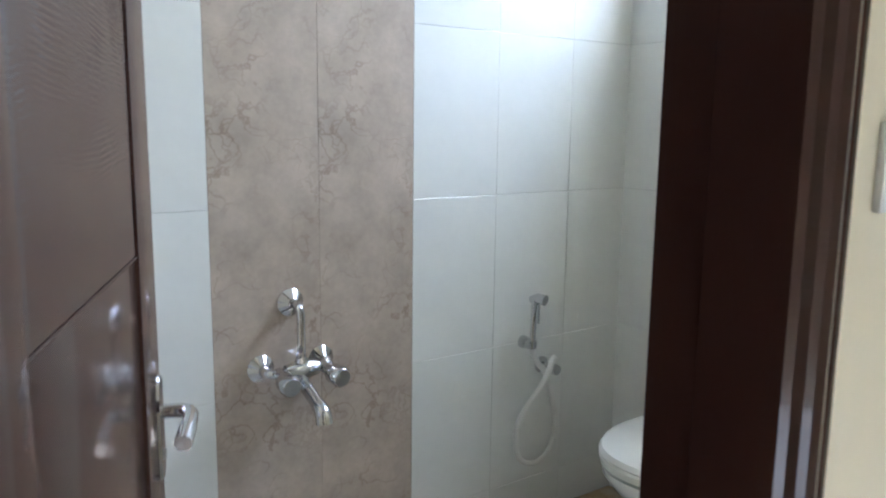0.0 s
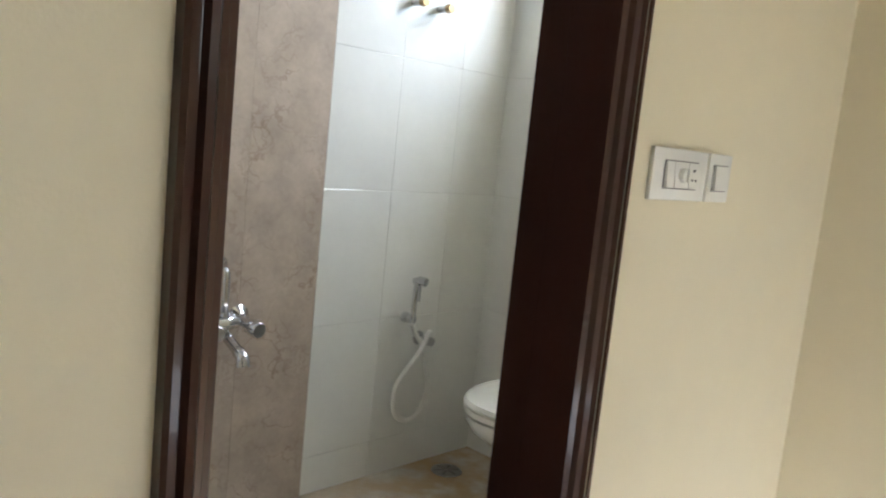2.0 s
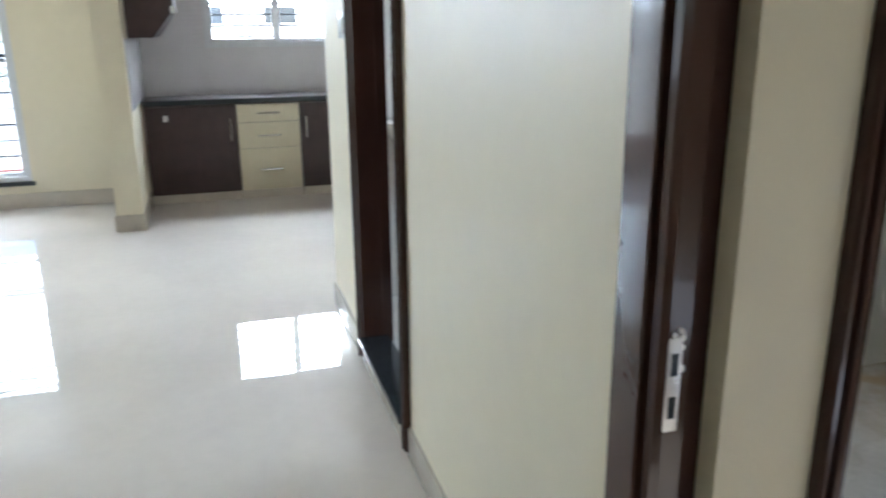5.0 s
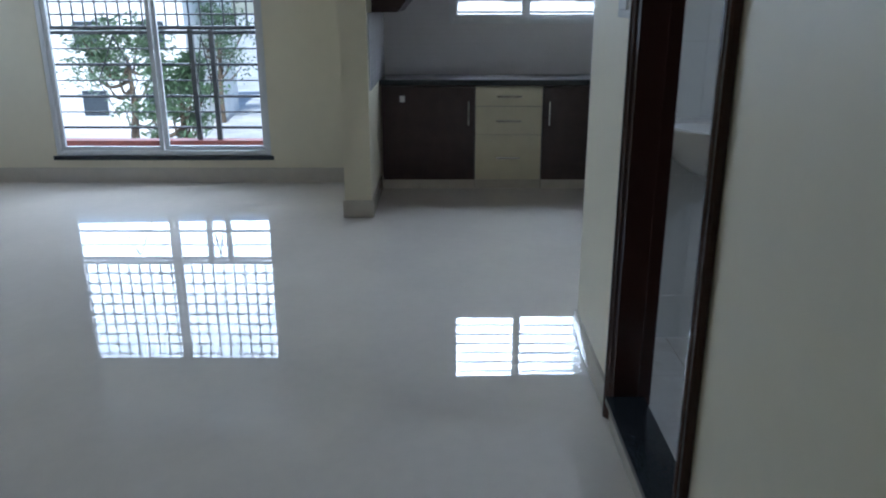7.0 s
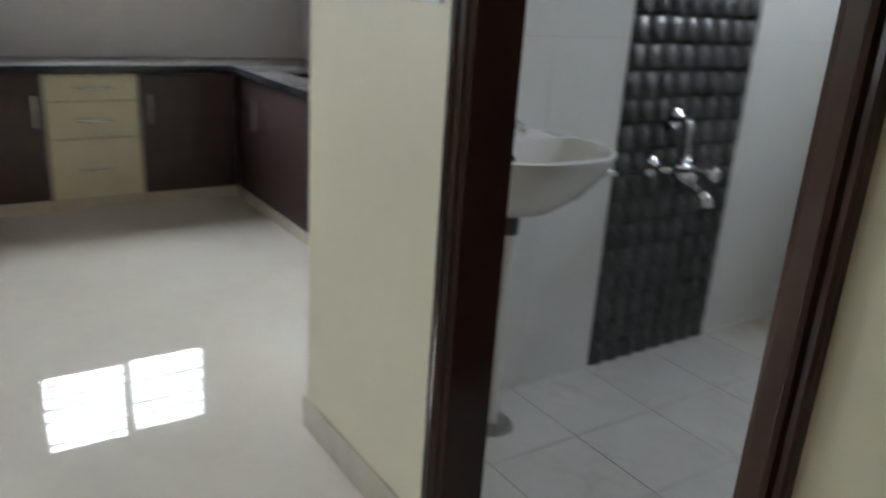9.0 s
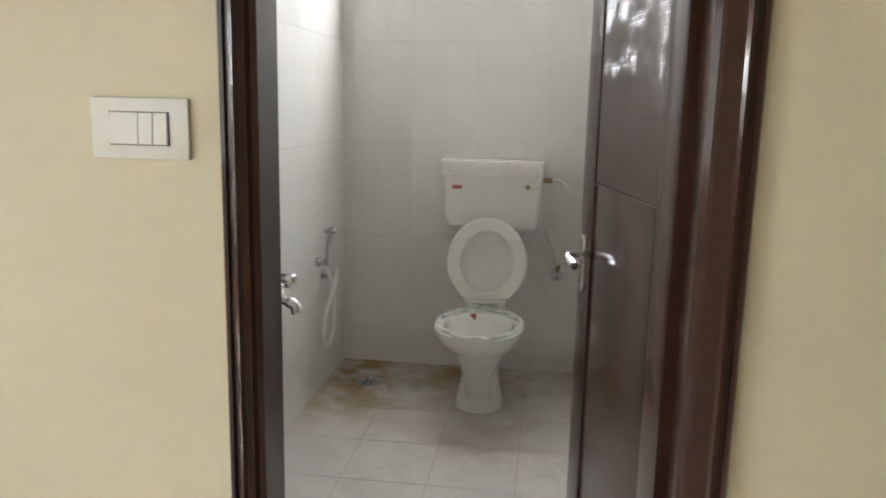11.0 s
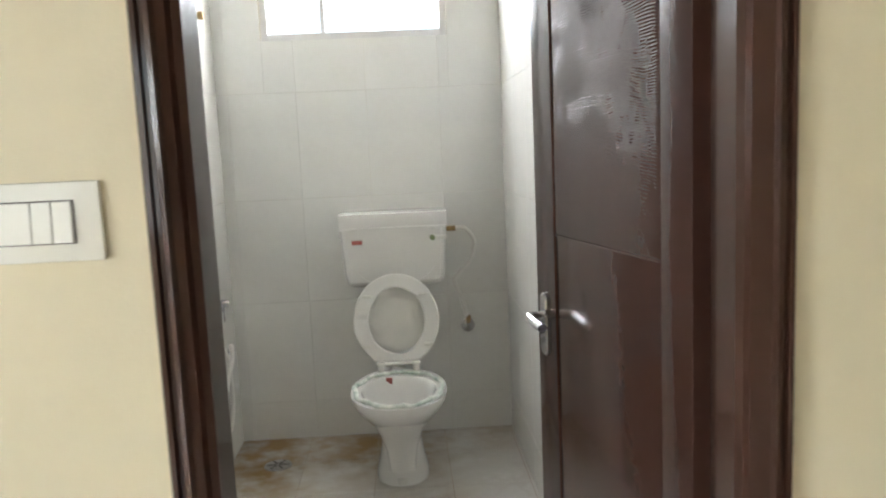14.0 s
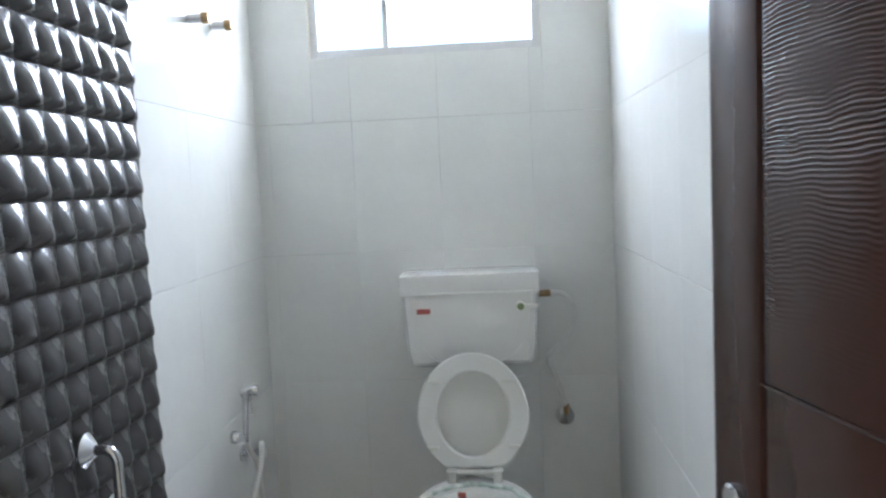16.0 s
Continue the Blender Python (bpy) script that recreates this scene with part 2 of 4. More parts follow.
def tube(bm, pts, r, seg=12, cap=True):
    """A round tube along points; r is one radius or one for each point."""
    pts = [Vector(p) for p in pts]
    rs = r if isinstance(r, (list, tuple)) else [r] * len(pts)
    rings, up = [], None
    for i, p in enumerate(pts):
        d = (pts[min(i + 1, len(pts) - 1)] - pts[max(i - 1, 0)]).normalized()
        if up is None:
            up = d.orthogonal().normalized()
        up = (up - d * up.dot(d)).normalized()
        s = d.cross(up)
        rings.append([bm.verts.new(p + rs[i] * (math.cos(a) * up + math.sin(a) * s)) for a in [2 * math.pi * k / seg for k in range(seg)]])
    for a, b in zip(rings, rings[1:]):
        for k in range(seg):
            bm.faces.new((a[k], a[(k + 1) % seg], b[(k + 1) % seg], b[k]))
    if cap:
        bm.faces.new(rings[0][::-1])
        bm.faces.new(rings[-1])
    return bm


def loft(bm, rings, close=True):
    """Skin between rings of points with equal counts."""
    vs = [[bm.verts.new(p) for p in r] for r in rings]
    n = len(vs[0])
    for a, b in zip(vs, vs[1:]):
        for k in range(n):
            bm.faces.new((a[k], a[(k + 1) % n], b[(k + 1) % n], b[k]))
    if close:
        bm.faces.new(vs[0][::-1])
        bm.faces.new(vs[-1])
    return bm


def smooth_path(pts, n=8):
    """A Catmull-Rom curve through points."""
    P = [Vector(p) for p in pts]
    P = [2 * P[0] - P[1]] + P + [2 * P[-1] - P[-2]]
    out = []
    for i in range(1, len(P) - 2):
        a, b, c, d = P[i - 1:i + 3]
        for k in range(n):
            t = k / n
            out.append(0.5 * (2 * b + (c - a) * t + (2 * a - 5 * b + 4 * c - d) * t * t + (3 * b - a - 3 * c + d) * t ** 3))
    return out + [P[-2]]


def mesh_of(name, bm, smooth=None):
    bmesh.ops.recalc_face_normals(bm, faces=bm.faces)
    me = bpy.data.meshes.new(name)
    bm.to_mesh(me)
    bm.free()
    if smooth:
        for p in me.polygons:
            p.use_smooth = True
        me.set_sharp_from_angle(angle=radians(smooth))
    return me


def part(name, bm, material, parent=None, label="", smooth=40):
    me = mesh_of(name, bm, smooth)
    me.materials.append(M[material])
    ob = new(name, me)
    if parent is not None:
        ob.parent = parent
    if label:
        ob["label"] = label
    return ob


def thing(name, at, label, category, group="", kind="", rz=0):
    """An empty at the base of a thing, which parents its parts."""
    ob = new(name)
    ob.matrix_world = pose(*at, 0, 0, rz)
    ob.empty_display_size = 0.05
    return tagged(ob, label, category, group, kind)


def piece(name, me, parent, at):
    """One of many alike pieces on a shared mesh."""
    ob = new(name, me)
    ob.parent = parent
    ob.location = at
    return ob


def slab(name, boxes, material, label, category="wall"):
    bm = bmesh.new()
    for b in boxes:
        box(bm, *b)
    ob = part(name, bm, material, smooth=None)
    return tagged(ob, label, category, kind="structure")


# ---- structure ----
H = 2.75
slab("floor", [(-3.8, -4.7, -0.12, 5.4, 1.35, 0.0)], "floor", "polished cream vitrified floor of the hall and rooms", "floor")
slab("ceiling", [(-3.8, -4.7, H, 5.4, 2.7, H + 0.12)], "ceiling", "plain white painted ceiling", "ceiling")
slab("wall_hall", [(-0.664, 0, 0, 0.02, 0.1, H), (0.78, 0, 0, 2.06, 0.0995, H), (0.02, 0, 2.08, 0.78, 0.1, H), (2.06, 0, 2.08, 3.08, 0.1, H), (3.08, 0, 0, 5.25, 0.1, H)],
     "paint", "cream painted wall with two doorways to the hall")
slab("wall_bath_side", [(-0.664, 0.1, 0, -0.484, 2.66, H)], "paint", "cream painted wall between kitchen and bathroom")
slab("wall_bath_back", [(-0.484, 2.508, 0, -0.271, 2.66, H), (0.533, 2.508, 0, 0.806, 2.66, H), (-0.271, 2.508, 0, 0.533, 2.66, 1.85), (-0.271, 2.508, 2.45, 0.533, 2.66, H)],
     "paint", "outer bathroom wall with a high window")
slab("wall_between_baths", [(0.769, 0.1, 0, 0.801, 2.508, H)], "paint", "thin wall between the two bathrooms")
slab("wall_bath_one_outer", [(0.801, 2.198, 0, 1.0, 2.34, H), (1.7, 2.198, 0, 2.172, 2.34, H), (1.0, 2.198, 0, 1.7, 2.34, 1.76), (1.0, 2.198, 2.36, 1.7, 2.34, H)],
     "paint", "outer wall of the marble bathroom with a high window")
slab("wall_bedroom_bath", [(2.06, 0.0605, 0, 2.172, 0.227, H), (2.06, 0.892, 0, 2.172, 2.198, H), (2.06, 0.227, 2.08, 2.172, 0.892, H)], "paint", "cream painted wall with the door of the marble bathroom")
slab("wall_bedroom_north", [(2.172, 1.77, 0, 5.4, 1.9, H)], "paint", "plain cream painted wall")
# Unseen wall; its small opening is added to let light into the bedroom.
slab("wall_bedroom_east", [(5.25, -4.7, 0, 5.4, 0.4, H), (5.25, 0.4, 0, 5.4, 1.1, 1.5), (5.25, 0.4, 2.0, 5.4, 1.1, H), (5.25, 1.1, 0, 5.4, 1.77, H)], "paint", "plain cream painted wall")
# The opening here is unseen, added as a daylight source for the hall.
slab("wall_hall_south", [(-3.8, -4.7, 0, -3.2, -4.55, H), (-1.2, -4.7, 0, 5.25, -4.55, H), (-3.2, -4.7, 0, -1.2, -4.55, 0.85), (-3.2, -4.7, 2.15, -1.2, -4.55, H)], "paint", "plain cream painted wall")
slab("wall_hall_west", [(-3.56, -4.55, 0, -3.41, -3.42, H), (-3.56, -1.83, 0, -3.41, -1.164, H), (-3.56, -3.42, 2.2, -3.41, -1.83, H), (-3.56, -3.42, 0, -3.41, -1.83, 0.17)],
     "paint", "cream painted wall with the balcony door")
slab("wall_kitchen_partition", [(-3.77, -1.164, 0, -2.43, -1.0, H)], "paint", "cream painted partition end beside the kitchen")
slab("wall_kitchen_west", [(-3.77, -1.0, 0, -3.62, -0.517, H), (-3.77, 0.607, 0, -3.62, 1.4, H), (-3.77, -0.517, 0, -3.62, 0.607, 1.13), (-3.77, -0.517, 1.8, -3.62, 0.607, H)],
     "kitchen_tile", "off-white tiled kitchen wall with a window")
slab("wall_kitchen_north", [(-3.62, 1.25, 0, -0.664, 1.4, H)], "kitchen_tile", "off-white tiled kitchen wall")
slab("floor_bath_two", [(-0.484, 0.1, 0, 0.769, 2.508, 0.0635)], "floor_grout", "raised bathroom floor", "floor")
slab("floor_bath_one", [(0.801, 0.1, 0, 2.06, 2.198, 0.068)], "bath_floor", "beige tiled floor of the marble bathroom", "floor")

# ---- skirting ----
bm = bmesh.new()
for b in ((-0.676, -0.012, 0, -0.002, -0.0, 0.1), (0.803, -0.012, 0, 2.038, -0.0, 0.1), (-0.676, 0, 0, -0.664, 1.25, 0.1), (-3.41, -1.83, 0, -3.398, -1.176, 0.11),
          (-3.41, -4.55, 0, -3.398, -3.42, 0.11), (-3.41, -3.42, 0, -3.398, -1.83, 0.11), (-3.41, -1.176, 0, -2.418, -1.164, 0.11), (-2.43, -1.164, 0, -2.418, -1.0, 0.11), (-3.16, -1.0, 0, -2.418, -0.988, 0.11),
          (2.172, 0.914, 0, 2.184, 1.77, 0.1), (2.184, 1.758, 0, 5.25, 1.77, 0.1)):
    box(bm, *b, bev=0.002)
tagged(part("baseboard", bm, "skirting"), "beige tile skirting along the cream walls", "skirting", kind="structure")

# ---- doors ----
FACE = 0.056


def jamb_profile(face, rebate, end, flat):
    """The section of a jamb: u into the opening, v into the wall. flat: a broad plain band instead of fine mouldings."""
    e = face - FACE
    if flat:
        front = [(0, -0.014), (0.003, -0.021), (0.006, -0.022), (0.072, -0.022), (0.075, -0.019), (0.077, -0.009), (0.083, -0.009), (0.085, -0.016), (0.092, -0.018), (face - 0.002, -0.016)]
    else:
        front = [(0, -0.016), (0.004, -0.022), (0.010, -0.022), (0.012, -0.015), (0.017, -0.015), (0.020, -0.024), (0.027, -0.026), (0.032, -0.02), (0.041 + e, -0.016), (0.046 + e, -0.008)]
    return front + [(face, -0.004), (face, rebate - 0.002), (face - 0.002, rebate), (face - 0.011, rebate), (face - 0.011, end), (0.0, end)]


def door_frame(name, at, rz, w, h, rebate, end, label, faces=(FACE, FACE), flat=False):
    """A moulded wooden frame; its opening runs along local x and its depth along local y."""
    ob = thing(name, at, label, "door frame", kind="structure", rz=rz)
    for side in (0, 1):
        bm = bmesh.new()
        pr = [((u if side == 0 else w - u), v) for u, v in jamb_profile(faces[side], rebate, end, flat)]
        loft(bm, [[(u, v, z) for u, v in pr] for z in (0.015, h - 0.002)])
        part("jamb", bm, "wood", ob, smooth=None)
    bm = bmesh.new()
    loft(bm, [[(x, v, h + FACE - u) for u, v in jamb_profile(FACE, rebate, end, False)] for x in (0.001, w - 0.001)])
    part("head", bm, "wood", ob, smooth=None)
    return ob


def lever_handle(parent, x, z, side, toward=-1):
    """A chrome plate with a bent lever; side is the face's y, toward the way the lever points."""
    s = 1 if side > 0 else -1
    bm = bmesh.new()
    n = 20
    rings = []
    for d, k in ((0, 1.0), (0.005, 1.0), (0.008, 0.82)):
        rings.append([(x + k * 0.018 * math.cos(a), side + s * d, z - 0.02 + (0.05 if math.sin(a) > 0 else -0.05) + k * 0.018 * math.sin(a)) for a in [2 * math.pi * i / n for i in range(n)]])
    loft(bm, rings)
    hp = part("handle", bm, "chrome", parent, "chrome lever handle on a long plate")
    bm = bmesh.new()
    tube(bm, smooth_path([(x, side + s * 0.006, z), (x, side + s * 0.028, z), (x + toward * 0.006, side + s * 0.04, z), (x + toward * 0.03, side + s * 0.044, z - 0.002), (x + toward * 0.085, side + s * 0.042, z - 0.008)], 6),
         [0.009] * 12 + [0.0095] * 8 + [0.0105] * 5, 10)
    part("lever", bm, "chrome", hp)
    bm = bmesh.new()
    tube(bm, [(x, side + s * 0.004, z - 0.055), (x, side + s * 0.011, z - 0.055)], 0.007, 10)
    part("keyhole", bm, "steel", hp)


def wave_panel(w, z0, z1, depth):
    """The rippled relief of a door panel, on local x and z, raised toward +y."""
    nx, nz = 64, int((z1 - z0) / 0.0009)
    vs, fs = [], []
    for j in range(nz + 1):
        z = z0 + (z1 - z0) * j / nz
        for i in range(nx + 1):
            x = w * i / nx
            wob = noise.noise(Vector((x * 6, z * 5, 0.3))) * 0.022 + noise.noise(Vector((x * 19, z * 13, 4.3))) * 0.006 + noise.noise(Vector((x * 60, z * 40, 9.1))) * 0.002
            amp = min(1.0, max(0.0, z - z0 - 0.02) * 5) * max(0.1, 0.75 + 1.1 * noise.noise(Vector((x * 11, z * 17, 8))))
            y = depth * amp * (math.sin(2 * math.pi * (z + wob) / 0.0052) + 0.25 * math.sin(2 * math.pi * (z * 1.0 + wob * 1.7) / 0.0143 + 1.0))
            if i in (0, nx) or j in (0, nz):
                y = -depth
            vs.append((x, y, z))
    for j in range(nz):
        for i in range(nx):
            a = j * (nx + 1) + i
            fs.append((a, a + 1, a + nx + 2, a + nx + 1))
    me = bpy.data.meshes.new("ripple_panel")
    me.from_pydata(vs, [], fs)
    for p in me.polygons:
        p.use_smooth = True
    me.materials.append(M["wood"])
    return me


def door_leaf(name, at, rz, w, h, groove, label, side, grooves, lock=0.9):
    """A leaf from its hinge along local x, with a rippled inset panel between stiles and two thin grooves."""
    ob = thing(name, at, label, "door", rz=rz)
    t = 0.0175
    st, fs = 0.085, 0.1
    bm = bmesh.new()
    box(bm, 0, -t, 0.012, st, t, h, 0.002)
    box(bm, w - fs, -t, 0.012, w, t, h, 0.002)
    box(bm, st, -t, h - 0.1, w - fs, t, h, 0.002)
    cuts = [0.012] + [groove - 0.36 * k for k in range(grooves)][::-1] + [h - 0.1]
    for z0, z1 in zip(cuts, cuts[1:]):
        box(bm, st + 0.001, -t + 0.0035, z0 + 0.0008, w - fs - 0.001, t - 0.0035, z1 - 0.0008, 0.0012)
    box(bm, st, -0.006, 0.012, w - fs, 0.006, h - 0.1)
    part("leaf", bm, "wood", ob)
    for z0, z1 in ((groove + 0.003, h - 0.102),):
        me = wave_panel(w - st - fs - 0.008, z0, z1, 0.0005)
        p = new("ripple_panel", me)
        p.parent = ob
        if side > 0:
            p.location = (st + 0.004, t - 0.0022, 0)
        else:
            p.matrix_local = Matrix.Translation((w - fs - 0.004, -t + 0.0022, 0)) @ pose(0, 0, 0, 0, 0, 180)
    for k in range(grooves):
        for f in (-1, 1):
            bm = bmesh.new()
            tube(bm, [(st, f * (t - 0.0032), groove - 0.36 * k), (w - fs, f * (t - 0.0032), groove - 0.36 * k)], 0.0022, 8)
            part("bead", bm, "wood", ob)
    lever_handle(ob, w - 0.046, lock, t, -1)
    lever_handle(ob, w - 0.046, lock, -t, -1)
    for z in (0.35, 1.1, 1.75):
        bm = bmesh.new()
        tube(bm, [(-0.004, -side * (t + 0.002), z - 0.05), (-0.004, -side * (t + 0.002), z + 0.05)], 0.006, 10)
        part("hinge", bm, "iron", ob)
    return ob


door_frame("door_frame_1", (0, 0, 0), 0, 0.801, 2.06, 0.076, 0.117, "dark brown polished wooden frame of the bathroom door", (0.058, 0.074))
door_frame("door_frame_2", (2.172, 0.207, 0), 90, 0.705, 2.06, 0.085, 0.149, "dark brown polished wooden frame of the marble bathroom door")
df3 = door_frame("door_frame_3", (2.04, 0, 0), 0, 1.06, 2.06, 0.028, 0.06, "dark brown polished wooden frame of the bedroom doorway", (0.105, 0.105), True)
door_leaf("bathroom_door", (0.727, 0.1, 0.105), 101.4, 0.603, 1.94, 1.075, "open dark brown polished door with rippled upper panel", 1, 1)
door_leaf("bathroom_door", (2.07, 0.262, 0.105), 156.5, 0.578, 1.94, 1.045, "wide-open dark brown polished door with rippled upper panel", -1, 2, 0.845)

# lock keep on the bedroom jamb
bm = bmesh.new()
FX = 0.105
box(bm, FX - 0.0005, -0.004, 0.812, FX + 0.0012, 0.016, 0.938, 0.0005)
keep = part("strike_plate", bm, "steel", df3, "worn steel strike plate with chipped paint round it")
for z in (0.83, 0.888):
    bm = bmesh.new()
    box(bm, FX + 0.001, 0.001, z, FX + 0.0018, 0.011, z + 0.03)
    part("slot", bm, "pane_dark", keep)
bm = bmesh.new()
for k in range(9):
    zz = 0.875 + 0.085 * random.random()
    yy = -0.001 + 0.018 * random.random()
    tube(bm, [(FX - 0.001, yy, zz), (FX + 0.0008, yy, zz)], 0.002 + 0.004 * random.random(), 7)
part("paint_chip", bm, "plastic", keep)

# thresholds
for nm, at, rz, w, th in (("threshold_1", (0, 0, 0), 0, 0.801, 0.075), ("threshold_2", (2.172, 0.207, 0), 90, 0.705, 0.13)):
    ob = thing(nm, at, "black granite threshold on a raised cream step", "threshold", kind="structure", rz=rz)
    bm = bmesh.new()
    box(bm, FACE + 0.001, -0.012, 0.0, w - FACE - 0.001, th - 0.002, 0.083)
    part("riser", bm, "skirting", ob)
    bm = bmesh.new()
    box(bm, FACE + 0.001, -0.028, 0.083, w - FACE - 0.001, th + 0.02, 0.105, 0.003)
    part("tread", bm, "granite", ob)

# ---- switches ----


def switch_plate(at, rz, w, h, modules, label):
    """A moulded white plate, local x along the wall and -y out of it. modules: list of (kind, share)."""
    ob = thing("switch_plate", at, label, "light switch", "switch plates on the cream walls", rz=rz)
    bm = bmesh.new()
    box(bm, 0, -0.009, 0, w, 0.0, h, 0.0045)
    part("plate", bm, "plastic", ob)
    ix0, ix1, iz0, iz1 = w * 0.2, w * 0.8, h * 0.24, h * 0.76
    # Dark sheet behind the modules; its rim paints the shade in their gaps.
    bm = bmesh.new()
    box(bm, ix0 - 0.0012, -0.0098, iz0 - 0.0014, ix1 + 0.0014, -0.0085, iz1 + 0.0012)
    part("gap_shade", bm, "ink", ob)
    x = ix0
    tot = sum(s for _, s in modules)
    for kind, s in modules:
        x2 = x + (ix1 - ix0) * s / tot
        bm = bmesh.new()
        loft(bm, [[(x + 0.0007, -0.009, iz0), (x2 - 0.0007, -0.009, iz0), (x2 - 0.0007, -0.009, iz1), (x + 0.0007, -0.009, iz1)],
                  [(x + 0.001, -0.0155, iz0 + 0.0006), (x2 - 0.001, -0.0155, iz0 + 0.0006), (x2 - 0.001, -0.0125, iz1 - 0.0006), (x + 0.001, -0.0125, iz1 - 0.0006)]])
        part("rocker" if kind == "rocker" else "module", bm, "plastic", ob)
        if kind == "knob":
            bm = bmesh.new()
            cx, cz = (x + x2) / 2, (iz0 + iz1) / 2
            tube(bm, [(cx, -0.012, cz), (cx, -0.022, cz), (cx, -0.024, cz)], [0.012, 0.0115, 0.009], 18)
            box(bm, cx - 0.002, -0.028, cz - 0.010, cx + 0.002, -0.021, cz + 0.010, 0.0008)
            part("knob", bm, "plastic", ob)
        if kind == "socket":
            for dx, dz in ((0, 0.009), (-0.006, -0.007), (0.006, -0.007)):
                bm = bmesh.new()
                tube(bm, [((x + x2) / 2 + dx, -0.013, (iz0 + iz1) / 2 + dz), ((x + x2) / 2 + dx, -0.0155, (iz0 + iz1) / 2 + dz)], 0.0022, 8)
                part("pin_hole", bm, "ink", ob)
        x = x2
    return ob


switch_plate((-0.218, 0, 1.25), 0, 0.163, 0.097, [("rocker", 2), ("rocker", 1), ("rocker", 1)], "white plastic switch plate with three rockers on cream wall")
switch_plate((2.172, 0.987, 1.224), 90, 0.177, 0.084, [("rocker", 0.9), ("knob", 1.6), ("socket", 1.2)], "white plastic plate with switch, fan regulator and socket")
switch_plate((2.172, 1.172, 1.224), 90, 0.084, 0.084, [("rocker", 1)], "white plastic switch plate with one rocker")

# ---- bathroom fittings ----


def mixer(at, rz, spout_turn, label, riser=True):
    """A wall mixer with two inlets, knobs, a bent riser and a swivel spout; local x along the wall, y out of it."""
    ob = thing("bath_mixer", at, label, "tap", rz=rz)
    r = 0.08

    def flange(x, z):
        bm = bmesh.new()
        tube(bm, [(x, 0.0, z), (x, 0.004, z), (x, 0.016, z), (x, 0.022, z)], [0.034, 0.034, 0.02, 0.013], 24)
        part("flange", bm, "chrome", ob)
    for x in (-r, r):
        flange(x, 0)
        bm = bmesh.new()
        tube(bm, smooth_path([(x, 0.015, 0), (x, 0.045, 0), (x * 0.8, 0.06, 0), (x * 0.25, 0.062, 0)], 6), 0.0125, 14)
        part("inlet", bm, "chrome", ob)
        bm = bmesh.new()
        k = 1 if x > 0 else -1
        tube(bm, [(x * 0.72, 0.055, 0), (x * 0.74, 0.085, -0.003), (x * 0.76, 0.1, -0.005), (x * 0.78, 0.106, -0.006), (x * 0.8, 0.142, -0.008), (x * 0.805, 0.15, -0.009)], [0.014, 0.016, 0.018, 0.024, 0.026, 0.021], 14)
        part("knob", bm, "chrome", ob)
    bm = bmesh.new()
    tube(bm, [(-0.042, 0.062, 0), (-0.02, 0.062, 0), (0.0, 0.062, 0), (0.02, 0.062, 0), (0.042, 0.062, 0)], [0.017, 0.022, 0.026, 0.022, 0.017], 18)
    tube(bm, [(0, 0.062, -0.03), (0, 0.062, -0.015), (0, 0.062, 0.02), (0, 0.062, 0.035)], [0.013, 0.018, 0.018, 0.012], 16)
    part("body", bm, "chrome", ob)
    if riser:
        flange(0, 0.155)
        bm = bmesh.new()
        tube(bm, smooth_path([(0, 0.015, 0.155), (0, 0.045, 0.154), (0, 0.06, 0.138), (0, 0.062, 0.1), (0, 0.062, 0.03)], 6), 0.0108, 14)
        part("riser", bm, "chrome", ob)
    a = radians(spout_turn)
    s, c = math.sin(a), math.cos(a)
    bm = bmesh.new()
    tube(bm, smooth_path([(0, 0.064, -0.02), (0.02 * s, 0.064 + 0.02 * c, -0.036), (0.08 * s, 0.064 + 0.08 * c, -0.06), (0.108 * s, 0.064 + 0.108 * c, -0.074), (0.116 * s, 0.064 + 0.116 * c, -0.098)], 5),
         [0.014] * 6 + [0.016] * 5 + [0.019] * 5 + [0.02] * 5, 14)
    part("spout", bm, "chrome", ob)
    bm = bmesh.new()
    tube(bm, [(0.012, 0.07, 0.035), (0.012, 0.08, 0.06)], [0.006, 0.008], 10)
    part("diverter", bm, "chrome", ob)
    return ob


mixer((0.806, 1.018, 0.712), -90, 0, "chrome wall mixer tap on brown marble tiles")
mixer((-0.464, 1.202, 0.762), -90, 2, "chrome wall mixer tap on black pillow tiles")


